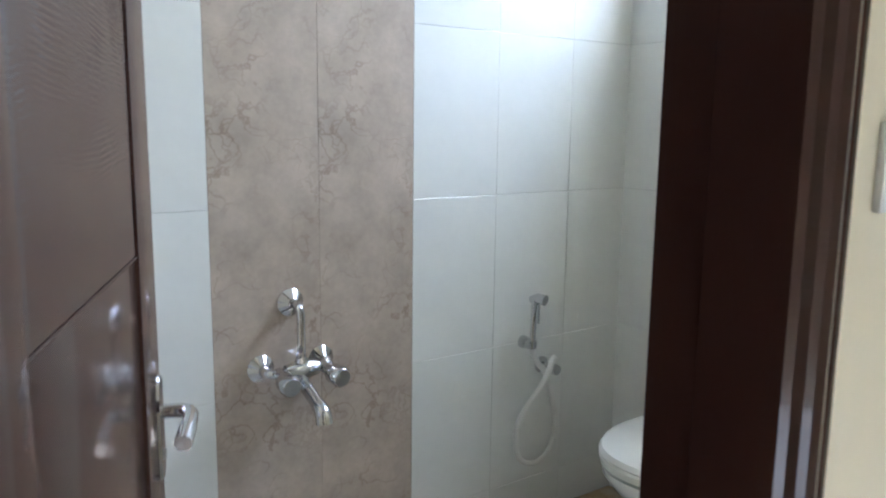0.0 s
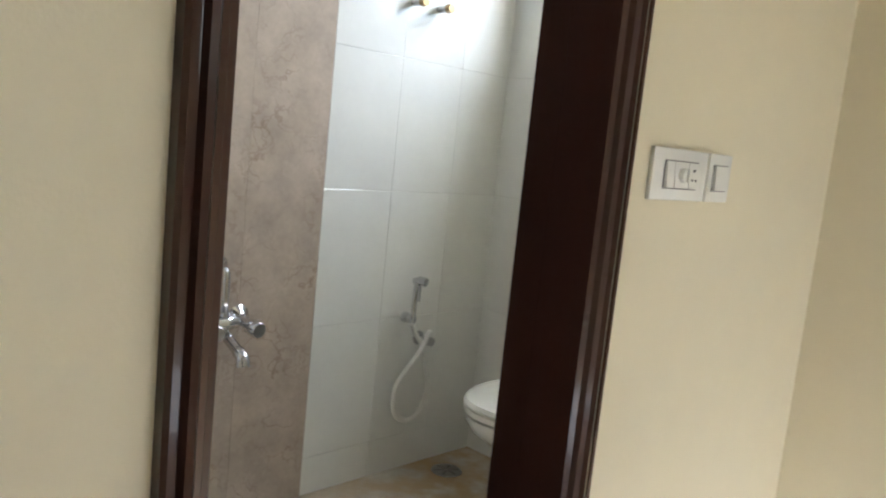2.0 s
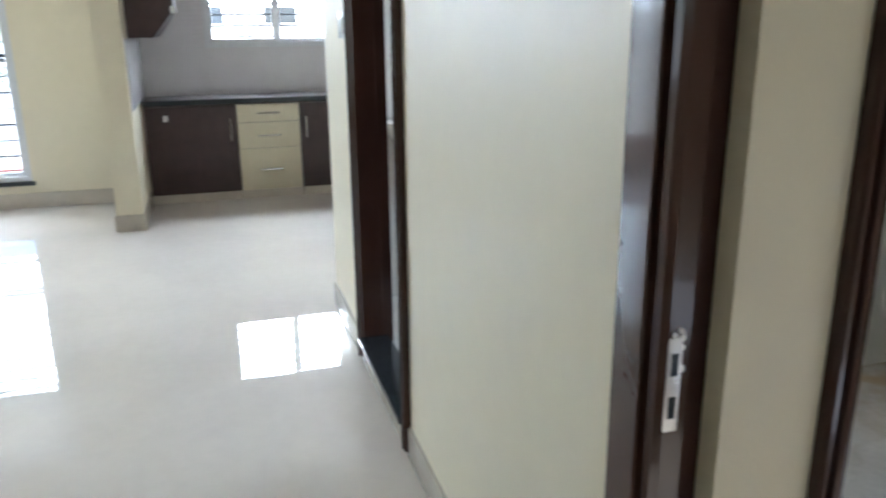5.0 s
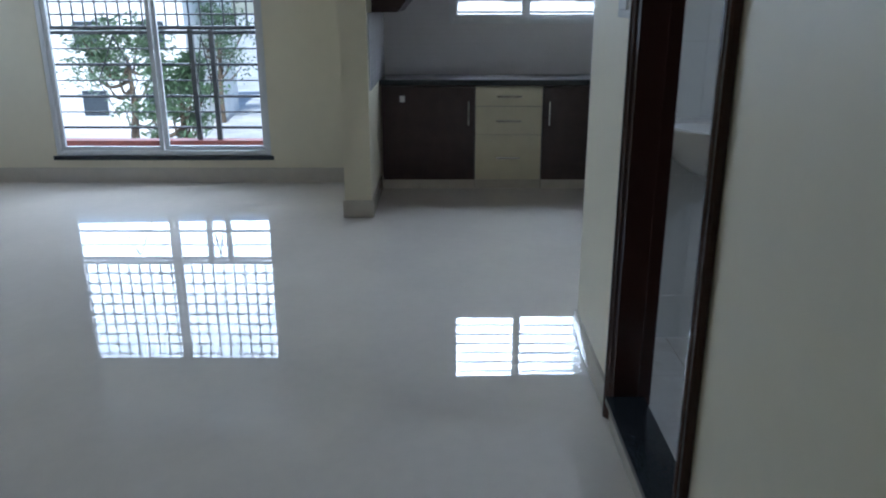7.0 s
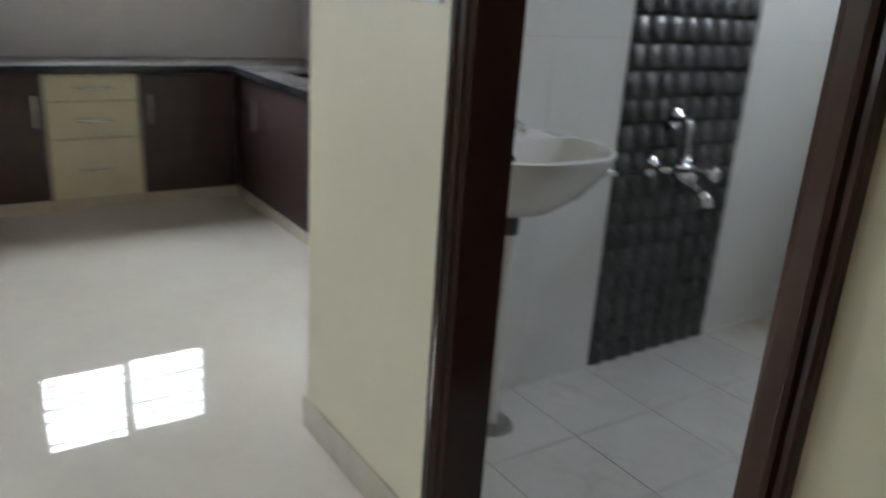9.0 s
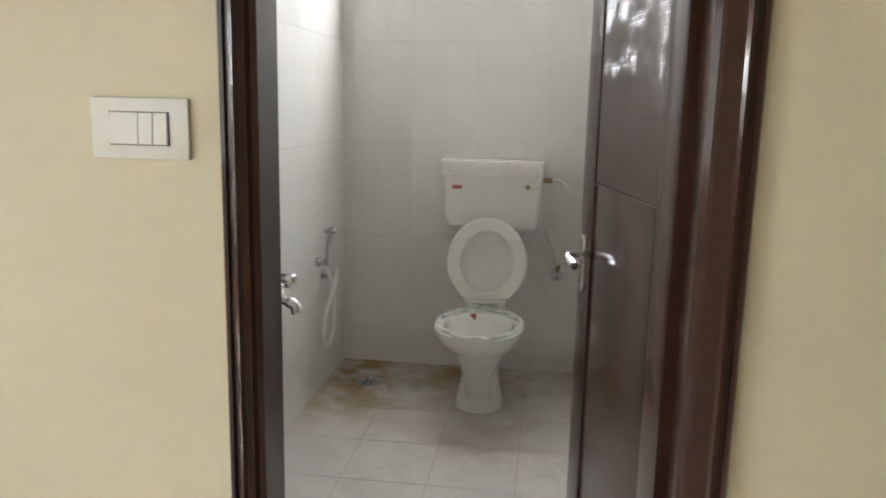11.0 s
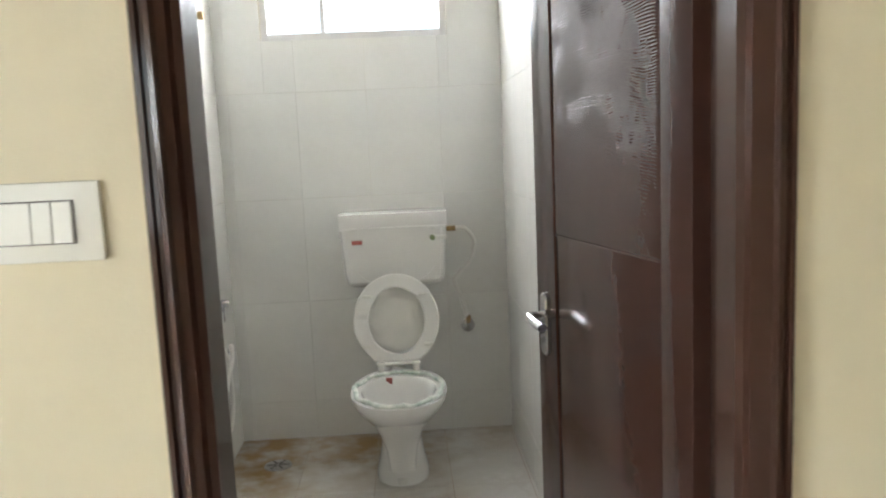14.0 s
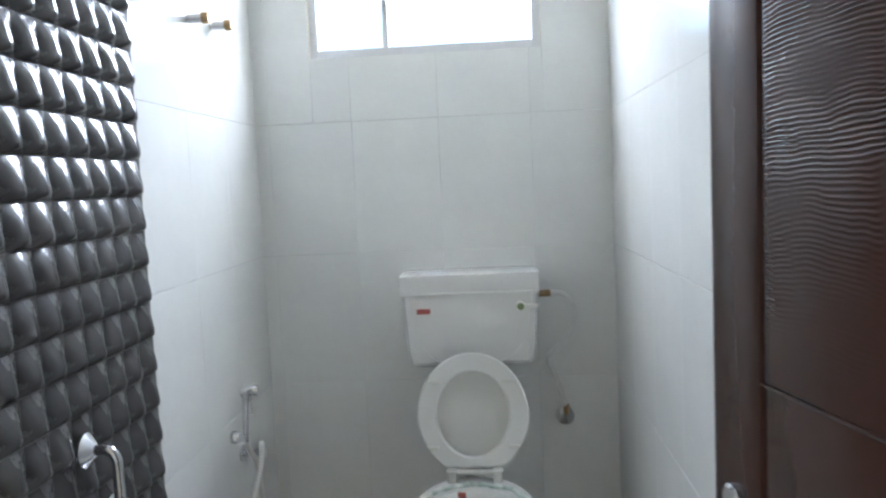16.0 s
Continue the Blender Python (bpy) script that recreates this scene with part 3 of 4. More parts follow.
def health_faucet(at, rz, label, hose_low, reach):
    """A hand spray in its wall holder, a stop valve and a looped white hose; local x along the wall, y out of it."""
    ob = thing("health_faucet", at, label, "hand spray", rz=rz)
    bm = bmesh.new()
    tube(bm, [(0, 0, 0), (0, 0.012, 0), (0, 0.03, 0)], [0.02, 0.02, 0.012], 16)
    box(bm, -0.014, 0.024, -0.012, 0.014, 0.05, 0.012, 0.004)
    part("holder", bm, "chrome", ob)
    bm = bmesh.new()
    tube(bm, smooth_path([(0, 0.045, -0.012), (0, 0.046, 0.05), (0, 0.05, 0.115), (0, 0.056, 0.14)], 4), [0.009] * 8 + [0.011] * 5, 12)
    tube(bm, [(0.0, 0.036, 0.137), (-0.004, 0.06, 0.145), (-0.01, 0.085, 0.142)], [0.012, 0.015, 0.016], 12)
    part("spray", bm, "chrome", ob)
    bm = bmesh.new()
    box(bm, -0.004, 0.062, 0.07, 0.004, 0.07, 0.128, 0.002)
    part("trigger", bm, "chrome", ob)
    vx, vz = reach
    bm = bmesh.new()
    tube(bm, [(vx, 0, vz), (vx, 0.006, vz), (vx, 0.01, vz)], [0.026, 0.026, 0.012], 20)
    tube(bm, [(vx, 0.008, vz), (vx, 0.05, vz)], 0.011, 12)
    tube(bm, [(vx, 0.045, vz), (vx, 0.05, vz), (vx, 0.075, vz)], [0.014, 0.017, 0.016], 12)
    part("stop_valve", bm, "chrome", ob)
    bm = bmesh.new()
    q = 1 if vx > 0 else -1
    low = hose_low
    tube(bm, smooth_path([(0, 0.045, -0.02), (q * 0.02, 0.052, -0.06), (q * 0.05, 0.056, -0.1), (q * 0.098, 0.05, low * 0.6), (q * 0.102, 0.048, low * 0.78), (q * 0.078, 0.046, low * 0.94), (q * 0.025, 0.046, low), (-q * 0.034, 0.046, low * 0.94), (-q * 0.058, 0.048, low * 0.78), (-q * 0.05, 0.056, low * 0.58), (q * 0.03, 0.072, -0.11), (q * 0.062, 0.07, -0.05), (vx, 0.064, vz + 0.03)], 8),
         0.0088, 10)
    part("hose", bm, "hose", ob, "white plastic hose in a loop")
    return ob


health_faucet((0.806, 1.775, 0.65), -90, "chrome hand spray with white looped hose on white tiles", -0.38, (-0.078, -0.085))
health_faucet((-0.478, 2.05, 0.655), -90, "chrome hand spray with white looped hose beside toilet", -0.38, (-0.08, -0.078))


def ellipse(cx, cy, z, rx, ryf, ryb, n=36, p=2.0):
    """Egg-shaped ring: front radius toward -y, back radius toward +y."""
    out = []
    for i in range(n):
        a = 2 * math.pi * i / n
        c, s = math.cos(a), math.sin(a)
        c, s = math.copysign(abs(c) ** (2 / p), c), math.copysign(abs(s) ** (2 / p), s)
        out.append((cx + rx * c, cy + (ryb if s > 0 else ryf) * s, z))
    return out


def plate_ring(bm, outline, hole, t):
    """A flat ring between two outlines of equal counts, t thick along +y, on x and z."""
    n = len(outline)
    lay = [[bm.verts.new((x, y0, z)) for x, z in o] for o, y0 in ((outline, 0), (outline, t), (hole, t), (hole, 0))]
    for a, b in zip(lay, lay[1:] + lay[:1]):
        for k in range(n):
            bm.faces.new((a[k], a[(k + 1) % n], b[(k + 1) % n], b[k]))


def seat_outline(sx, sz, z0, n=40):
    """Seat shape on x and z: rounded top, narrowing to a straight hinge edge at z0."""
    out = []
    for i in range(n):
        a = 2 * math.pi * i / n
        z = z0 + sz * (0.52 + 0.5 * math.sin(a))
        x = sx * math.cos(a) * (1.0 if math.sin(a) > -0.2 else 1.0 + 0.12 * (math.sin(a) + 0.2))
        if z < z0 + 0.042:
            z = z0 + 0.042
        out.append((x, z))
    return out


def pan(ob, lid_up):
    """The pan of a floor-standing toilet; local origin on the floor under the rim's middle, front toward -y."""
    bm = bmesh.new()
    secs = [(0.0, 0.106, 0.02, 0.25, 0.13), (0.03, 0.104, 0.015, 0.25, 0.13), (0.09, 0.088, -0.02, 0.24, 0.13), (0.16, 0.08, -0.03, 0.24, 0.13), (0.22, 0.098, 0.03, 0.25, 0.10),
            (0.28, 0.138, 0.14, 0.26, 0.05), (0.33, 0.168, 0.21, 0.27, 0.02), (0.365, 0.182, 0.235, 0.28, 0.0), (0.385, 0.184, 0.24, 0.28, 0.0)]
    rings = [ellipse(0, cy, z, rx, max(rf, 0.03) if cy == 0 else max(rf + cy, 0.03), rb - cy, p=2.2) for z, rx, rf, rb, cy in secs]
    inner = [ellipse(0, 0, z, rx, rf, rb, p=2.1) for z, rx, rf, rb in ((0.386, 0.146, 0.2, 0.17), (0.37, 0.138, 0.192, 0.16), (0.30, 0.125, 0.165, 0.14), (0.22, 0.085, 0.10, 0.10), (0.15, 0.06, 0.05, 0.09), (0.06, 0.05, 0.03, 0.08))]
    loft(bm, rings + inner)
    part("pan", bm, "ceramic", ob, smooth=50)


def fit_hole(outline, rx, z0, rz):
    """An oval hole whose points face those of the outline."""
    o = []
    for x, z in outline:
        a = math.atan2((z - z0) / rz, x / rx)
        o.append((rx * math.cos(a), z0 + rz * math.sin(a)))
    return o


SEAT_HOLE = fit_hole(seat_outline(0.182, 0.405, 0.0), 0.115, 0.215, 0.136)


def toilet_open(at):
    ob = thing("toilet", at, "white ceramic toilet with raised seat and torn wrapping", "toilet")
    pan(ob, True)
    bm = bmesh.new()
    random.seed(4)
    n = 60
    pts = []
    for i in range(n + 1):
        a = 2 * math.pi * i / n
        k = 1 + 0.03 * math.sin(9 * a) + 0.02 * random.random()
        c, s = math.cos(a), math.sin(a)
        pts.append((0.168 * k * c, (0.225 if s < 0 else 0.2) * k * s, 0.39 + 0.003 * random.random()))
    tube(bm, pts, [0.006 + 0.005 * random.random() for _ in pts], 7, cap=False)
    part("wrapping", bm, "wrap", ob, "torn greenish-white packing film on the rim")
    bm = bmesh.new()
    box(bm, -0.052, 0.152, 0.36, -0.027, 0.158, 0.385)
    part("sticker", bm, "sticker", ob)
    bm = bmesh.new()
    box(bm, -0.02, -0.118, 0.05, 0.02, -0.113, 0.075)
    part("maker_mark", bm, "grout", ob)
    # Water disc, coloured dark to show the pan's shaded depth.
    bm = bmesh.new()
    loft(bm, [ellipse(0, 0.01, z, 0.098, 0.125, 0.11) for z in (0.245, 0.248)])
    part("water", bm, "water", ob, "water in the pan, coloured dark for its shaded depth")
    lean = 8
    for nm, outl, hole, y, mt in (("lid", seat_outline(0.172, 0.388, 0.0), None, 0.036, "plastic"),
                                  ("seat", seat_outline(0.182, 0.405, 0.0), SEAT_HOLE, -0.006, "ceramic")):
        bm = bmesh.new()
        if nm == "seat":
            plate_ring(bm, outl, hole, 0.02)
        else:
            loft(bm, [[(x, yy, z) for x, z in outl] for yy in (0, 0.018)])
        bmesh.ops.recalc_face_normals(bm, faces=bm.faces)
        bmesh.ops.bevel(bm, geom=[e for e in bm.edges if e.is_manifold and e.calc_face_angle(0) > 0.9], offset=0.006, segments=3, affect="EDGES")
        p = part(nm, bm, mt, ob, "raised white plastic " + nm)
        p.matrix_local = Matrix.Translation((0, 0.262 + y, 0.378)) @ pose(0, 0, 0, -lean, 0, 0)
        if nm == "seat":
            for x, z in ((-0.13, 0.11), (0.13, 0.11), (-0.115, 0.32), (0.115, 0.32)):
                bm = bmesh.new()
                box(bm, x - 0.018, -0.008, z - 0.006, x + 0.018, 0.001, z + 0.006, 0.003)
                part("buffer", bm, "plastic", p)
    for x in (-0.072, 0.072):
        bm = bmesh.new()
        box(bm, x - 0.014, 0.225, 0.38, x + 0.014, 0.262, 0.425, 0.006)
        part("hinge_block", bm, "plastic", ob)
    bm = bmesh.new()
    tube(bm, [(-0.09, 0.245, 0.415), (0.09, 0.245, 0.415)], 0.009, 12)
    part("hinge_bar", bm, "plastic", ob)
    bm = bmesh.new()
    tube(bm, smooth_path([(0, 0.2, 0.33), (0, 0.3, 0.36), (0, 0.37, 0.42), (0, 0.38, 0.74)], 6), 0.03, 16)
    part("flush_pipe", bm, "plastic", ob)
    return ob


toilet_open((0.255, 1.93, 0.066))

cistern = thing("cistern", (0.258, 2.504, 0.785), "white plastic wall cistern with side lever above toilet", "cistern")
bm = bmesh.new()
rings = []
for z, hw, d in ((0.0, 0.19, 0.17), (0.012, 0.207, 0.185), (0.05, 0.214, 0.19), (0.255, 0.226, 0.2)):
    rings.append([(hw * sx * (1 if ax else 0.93), -(d * (0.12 if ay == 0 else (0.9 if ax else 1.0))), z) for sx, ay, ax in ((-1, 0, 1), (-1, 1, 1), (-1, 1, 0), (1, 1, 0), (1, 1, 1), (1, 0, 1))])
for r in rings:
    for i, (x, y, z) in enumerate(r):
        if i in (0, 5):
            r[i] = (x, -0.002, z)
loft(bm, rings)
bmesh.ops.bevel(bm, geom=list(bm.edges), offset=0.006, segments=2, affect="EDGES")
part("tank", bm, "ceramic", cistern)
bm = bmesh.new()
box(bm, -0.231, -0.207, 0.252, 0.231, -0.002, 0.316, 0.016)
box(bm, -0.229, -0.207, 0.246, 0.229, -0.004, 0.256, 0.003)
part("lid", bm, "ceramic", cistern)
bm = bmesh.new()
tube(bm, [(0.165, -0.195, 0.205), (0.165, -0.215, 0.205)], 0.014, 16)
box(bm, 0.165, -0.222, 0.197, 0.226, -0.212, 0.213, 0.004)
lev = part("flush_lever", bm, "plastic", cistern)
bm = bmesh.new()
tube(bm, [(0.165, -0.2155, 0.205), (0.165, -0.2235, 0.205)], 0.0115, 16)
part("dot", bm, "green", lev)
bm = bmesh.new()
box(bm, -0.176, -0.2005, 0.186, -0.132, -0.194, 0.203)
part("maker_mark", bm, "sticker", cistern)
bm = bmesh.new()
tube(bm, smooth_path([(-0.17, -0.192, 0.08), (-0.13, -0.193, 0.035), (-0.07, -0.191, 0.012)], 5), 0.002, 6)
tube(bm, smooth_path([(0.17, -0.192, 0.08), (0.13, -0.193, 0.035), (0.07, -0.191, 0.012)], 5), 0.002, 6)
tagged(part("moulded_line", bm, "ceramic", cistern), kind="stuff")

pipe = thing("water_connection", (0.575, 2.504, 0.556), "white flexible hose from a chrome valve to the cistern", "hose")
bm = bmesh.new()
tube(bm, [(0, 0, 0), (0, -0.006, 0), (0, -0.014, 0)], [0.032, 0.032, 0.014], 20)
tube(bm, [(0, -0.01, 0), (0, -0.045, 0), (0, -0.05, 0.03)], [0.012, 0.013, 0.011], 12)
part("stop_valve", bm, "chrome", pipe)
bm = bmesh.new()
tube(bm, [(0, -0.05, 0.02), (0, -0.05, 0.055)], 0.011, 8)
part("nut", bm, "brass", pipe)
bm = bmesh.new()
tube(bm, [(-0.085, -0.09, 0.455), (-0.045, -0.09, 0.455)], 0.012, 8)
part("nut", bm, "brass", pipe)
bm = bmesh.new()
tube(bm, smooth_path([(-0.05, -0.09, 0.455), (0.0, -0.095, 0.448), (0.035, -0.1, 0.39), (0.01, -0.1, 0.31), (-0.045, -0.09, 0.25), (-0.06, -0.08, 0.22), (-0.03, -0.06, 0.14), (-0.005, -0.05, 0.05)], 7), 0.0095, 10)
part("hose", bm, "hose", pipe)

wc = thing("toilet", (1.36, 1.86, 0.07), "white ceramic toilet with closed lid", "toilet")
pan(wc, False)
bm = bmesh.new()
loft(bm, [ellipse(0, 0, z, rx, rf, 0.27, p=2.2) for z, rx, rf in ((0.392, 0.176, 0.232), (0.395, 0.187, 0.244), (0.412, 0.19, 0.247), (0.416, 0.186, 0.242))])
part("seat", bm, "plastic", wc)
bm = bmesh.new()
loft(bm, [ellipse(0, 0, z, rx, rf, 0.27, p=2.2) for z, rx, rf in ((0.4185, 0.186, 0.244), (0.424, 0.19, 0.248), (0.436, 0.184, 0.24), (0.442, 0.15, 0.2))])
part("lid", bm, "plastic", wc, "closed white lid")


def basin(at, rz, label):
    """A wall-hung basin, local y out of the wall, with tap, waste pipe and floor collar."""
    ob = thing("washbasin", at, label, "washbasin", rz=rz)

    def dee(z, rx, d, y0=0.0, n=40):
        o = []
        for i in range(n):
            a = 2 * math.pi * i / n
            c, s = math.cos(a), math.sin(a)
            x = rx * math.copysign(abs(c) ** 0.8, c)
            y = y0 + d * (0.40 + (0.60 * s if s > 0 else 0.40 * math.copysign(abs(s) ** 0.35, s)))
            o.append((x, y, z))
        return o
    bm = bmesh.new()
    rings = [dee(-0.185, 0.09, 0.2), dee(-0.17, 0.13, 0.25), dee(-0.12, 0.195, 0.315), dee(-0.05, 0.235, 0.375), dee(-0.008, 0.25, 0.395), dee(0.0, 0.25, 0.395), dee(0.003, 0.24, 0.385)]
    rings += [dee(0.0, 0.224, 0.255, 0.11), dee(-0.02, 0.215, 0.24, 0.115), dee(-0.08, 0.19, 0.21, 0.13), dee(-0.12, 0.1, 0.12, 0.16), dee(-0.13, 0.03, 0.04, 0.2)]
    loft(bm, rings)
    part("bowl", bm, "ceramic", ob, smooth=50)
    bm = bmesh.new()
    tube(bm, [(0.0, 0.13, -0.045), (0, 0.137, -0.045)], 0.011, 14)
    part("overflow", bm, "ink", ob)
    bm = bmesh.new()
    box(bm, -0.20, 0.3, -0.062, -0.14, 0.325, -0.05)
    part("maker_mark", bm, "grout", ob)
    bm = bmesh.new()
    tube(bm, [(0, 0.065, 0.0), (0, 0.065, 0.006), (0, 0.065, 0.012), (0, 0.065, 0.06)], [0.026, 0.026, 0.015, 0.014], 16)
    tube(bm, smooth_path([(0, 0.065, 0.045), (0, 0.11, 0.055), (0, 0.16, 0.045), (0, 0.165, 0.025)], 5), 0.0105, 12)
    tube(bm, [(0, 0.065, 0.06), (0, 0.065, 0.075), (0, 0.065, 0.1)], [0.012, 0.02, 0.018], 14)
    part("tap", bm, "chrome", ob)
    bm = bmesh.new()
    tube(bm, [(0, 0.15, -0.26), (0, 0.15, -0.19), (0, 0.15, -0.175)], [0.024, 0.028, 0.03], 16)
    part("waste", bm, "ink", ob)
    bm = bmesh.new()
    tube(bm, [(0, 0.15, -0.245), (0, 0.15, -0.25), (0, 0.148, -0.33)], [0.027, 0.03, 0.02], 14)
    tube(bm, smooth_path([(0, 0.148, -0.3), (0.004, 0.146, -0.5), (-0.004, 0.147, -0.66), (0, 0.15, 0.052 - at[2])], 8), 0.0165, 12)
    part("waste_pipe", bm, "plastic", ob)
    bm = bmesh.new()
    tube(bm, [(0, 0.15, 0.068 - at[2]), (0, 0.15, 0.078 - at[2])], [0.068, 0.06], 26)
    part("floor_collar", bm, "steel", ob)
    return ob


basin((-0.477, 0.432, 0.905), -90, "white ceramic wall-hung washbasin with chrome tap")
basin((0.807, 0.34, 0.86), -90, "white ceramic wall-hung washbasin behind the door")


def drain(at):
    ob = thing("floor_drain", at, "round metal floor drain in stained tiles", "drain", "floor drains")
    bm = bmesh.new()
    tube(bm, [(0, 0, 0), (0, 0, 0.003), (0, 0, 0.004)], [0.058, 0.057, 0.05], 26)
    part("rim", bm, "steel", ob)
    for k in range(6):
        bm = bmesh.new()
        a = k * math.pi / 3
        box(bm, -0.02, -0.004, 0.0038, 0.02, 0.004, 0.0052)
        p = part("slot", bm, "ink", ob)
        p.matrix_local = pose(0.028 * math.cos(a), 0.028 * math.sin(a), 0, 0, 0, math.degrees(a))
    return ob


drain((-0.274, 2.193, 0.066))
drain((0.93, 1.95, 0.069))

# capped pipe ends high on the tiles
for x, pts in ((-0.476, ((1.93, 1.885), (2.12, 1.902), (1.72, 1.90))), (0.808, ((1.68, 1.735), (1.80, 1.735)))):
    for y, z in pts:
        ob = thing("pipe_stub", (x, y, z), "short capped metal pipe end in the tiled wall", "pipe", "capped pipe ends")
        bm = bmesh.new()
        tube(bm, [(0, 0, 0), (0.045, 0, 0)], 0.012, 12)
        part("stub", bm, "steel", ob)
        bm = bmesh.new()
        tube(bm, [(0.04, 0, 0), (0.042, 0, 0), (0.062, 0, 0)], [0.014, 0.017, 0.016], 8)
        part("cap", bm, "brass", ob)

# bathroom windows
for nm, at, w, h in (("window_1", (-0.271, 2.52, 1.85), 0.804, 0.6), ("window_2", (1.0, 2.21, 1.76), 0.7, 0.6)):
    ob = thing(nm, at, "small high bathroom window with white frame", "window", kind="structure")
    bm = bmesh.new()
    for b in ((0, 0, 0, 0.03, 0.05, h), (w - 0.03, 0, 0, w, 0.05, h), (0.03, 0, 0, w - 0.03, 0.05, 0.03), (0.03, 0, h - 0.03, w - 0.03, 0.05, h)):
        box(bm, *b, bev=0.002)
    part("window_frame", bm, "aluminium", ob)
    bm = bmesh.new()
    box(bm, w * 0.32, 0.012, 0.03, w * 0.32 + 0.02, 0.04, h - 0.03, 0.002)
    part("mullion", bm, "aluminium", ob)

# ---- kitchen ----


def bow_handle(parent, a, b, out):
    """A slim bar handle between two points, standing off along out."""
    a, b, o = Vector(a), Vector(b), Vector(out)
    bm = bmesh.new()
    tube(bm, smooth_path([a, a + o * 0.8 + (b - a) * 0.03, a + o + (b - a) * 0.12, b + o - (b - a) * 0.12, b + o * 0.8 - (b - a) * 0.03, b], 4), 0.0062, 8)
    part("handle", bm, "chrome", parent, "slim chrome bar handle")


def cabinet(at, rz, w, d, doors, label):
    """A base unit with its front at local y = 0, reaching back to +y. doors: (z0, z1, material, handle)."""
    ob = thing("kitchen_cabinet", at, label, "cabinet", "fitted kitchen base cabinets", rz=rz)
    bm = bmesh.new()
    box(bm, 0.001, 0.02, 0.065, w - 0.001, d, 0.738)
    part("body", bm, "laminate", ob)
    bm = bmesh.new()
    box(bm, 0.001, -0.006, 0.0, w - 0.001, d, 0.064)
    part("plinth", bm, "skirting", ob)
    for z0, z1, mt, hd in doors:
        bm = bmesh.new()
        box(bm, 0.003, 0.0, z0 + 0.002, w - 0.003, 0.019, z1 - 0.002, 0.002)
        p = part("drawer_front" if hd == "bar" else "door", bm, mt, ob)
        if hd == "bar":
            zc = (z0 + z1) / 2
            bow_handle(p, (w * 0.32, 0.001, zc), (w * 0.68, 0.001, zc), (0, -0.026, 0))
        elif hd:
            x = {"right": w - 0.045, "left": 0.045, "middle": 0.345}[hd]
            bow_handle(p, (x, 0.001, z1 - 0.27), (x, 0.001, z1 - 0.1), (0, -0.026, 0))
    return ob


FULL = [(0.062, 0.725, "laminate", "right")]
c1 = cabinet((-3.218, -0.99, 0), 90, 0.655, 0.395, FULL, "dark brown laminate base cabinet with chrome handle")
bm = bmesh.new()
box(bm, 0.13, -0.0025, 0.615, 0.165, -0.0005, 0.66)
part("sticker", bm, "plastic", c1, "small white paper sticker")
cabinet((-3.218, -0.333, 0), 90, 0.474, 0.395, [(0.062, 0.386, "cream_laminate", "bar"), (0.386, 0.585, "cream_laminate", "bar"), (0.585, 0.725, "cream_laminate", "bar")], "three cream laminate drawers between dark cabinets")
cabinet((-3.218, 0.143, 0), 90, 0.53, 0.395, [(0.062, 0.725, "laminate", "left")], "dark brown laminate base cabinet with chrome handle")
cabinet((-3.195, 0.676, 0), 0, 1.015, 0.57, [(0.062, 0.725, "laminate", "middle")], "dark brown laminate cabinet under the sink")

ct = thing("kitchen_counter", (-3.62, -0.998, 0.739), "grey granite counter with polished dark front edge", "counter")
bm = bmesh.new()
box(bm, 0.001, 0.001, 0, 0.425, 2.247, 0.032, 0.003)
box(bm, 0.426, 1.65, 0, 0.72, 2.247, 0.032, 0.003)
box(bm, 1.33, 1.65, 0, 1.475, 2.247, 0.032, 0.003)
box(bm, 0.72, 1.65, 0, 1.33, 1.84, 0.032, 0.003)
box(bm, 0.72, 2.12, 0, 1.33, 2.247, 0.032, 0.003)
part("slab", bm, "counter", ct)
bm = bmesh.new()
box(bm, 0.4255, 0.001, -0.004, 0.437, 1.648, 0.0335, 0.003)
box(bm, 0.426, 1.638, -0.004, 1.476, 1.6495, 0.0335, 0.003)
part("front_edge", bm, "granite", ct)
sk = thing("kitchen_sink", (-2.9, 0.845, 0.6), "dark blue-black sink set in the counter", "sink")
bm = bmesh.new()
for b in ((0.002, 0.0, 0.0, 0.608, 0.276, 0.012), (0.002, 0.0, 0.012, 0.014, 0.276, 0.16), (0.596, 0.0, 0.012, 0.608, 0.276, 0.16), (0.014, 0.0, 0.012, 0.596, 0.012, 0.16), (0.014, 0.264, 0.012, 0.596, 0.276, 0.16)):
    box(bm, *b)
part("bowl", bm, "blue", sk)
mixer((-2.73, 1.249, 0.985), 180, 0, "chrome wall mixer tap above the kitchen sink", False)
for x, z in ((-2.45, 1.21), (-2.15, 1.02)):
    ob = thing("wall_tap", (x, 1.249, z), "chrome bib tap on tiled kitchen wall", "tap", "taps on the kitchen wall")
    bm = bmesh.new()
    tube(bm, [(0, 0, 0), (0, -0.006, 0), (0, -0.012, 0)], [0.028, 0.028, 0.013], 18)
    tube(bm, smooth_path([(0, -0.01, 0), (0, -0.07, 0), (0, -0.11, -0.005), (0, -0.12, -0.035)], 5), 0.012, 12)
    part("body", bm, "chrome", ob)
    bm = bmesh.new()
    tube(bm, [(0, -0.06, 0.01), (0, -0.06, 0.03), (0, -0.06, 0.045)], [0.011, 0.018, 0.016], 12)
    part("knob", bm, "chrome", ob)

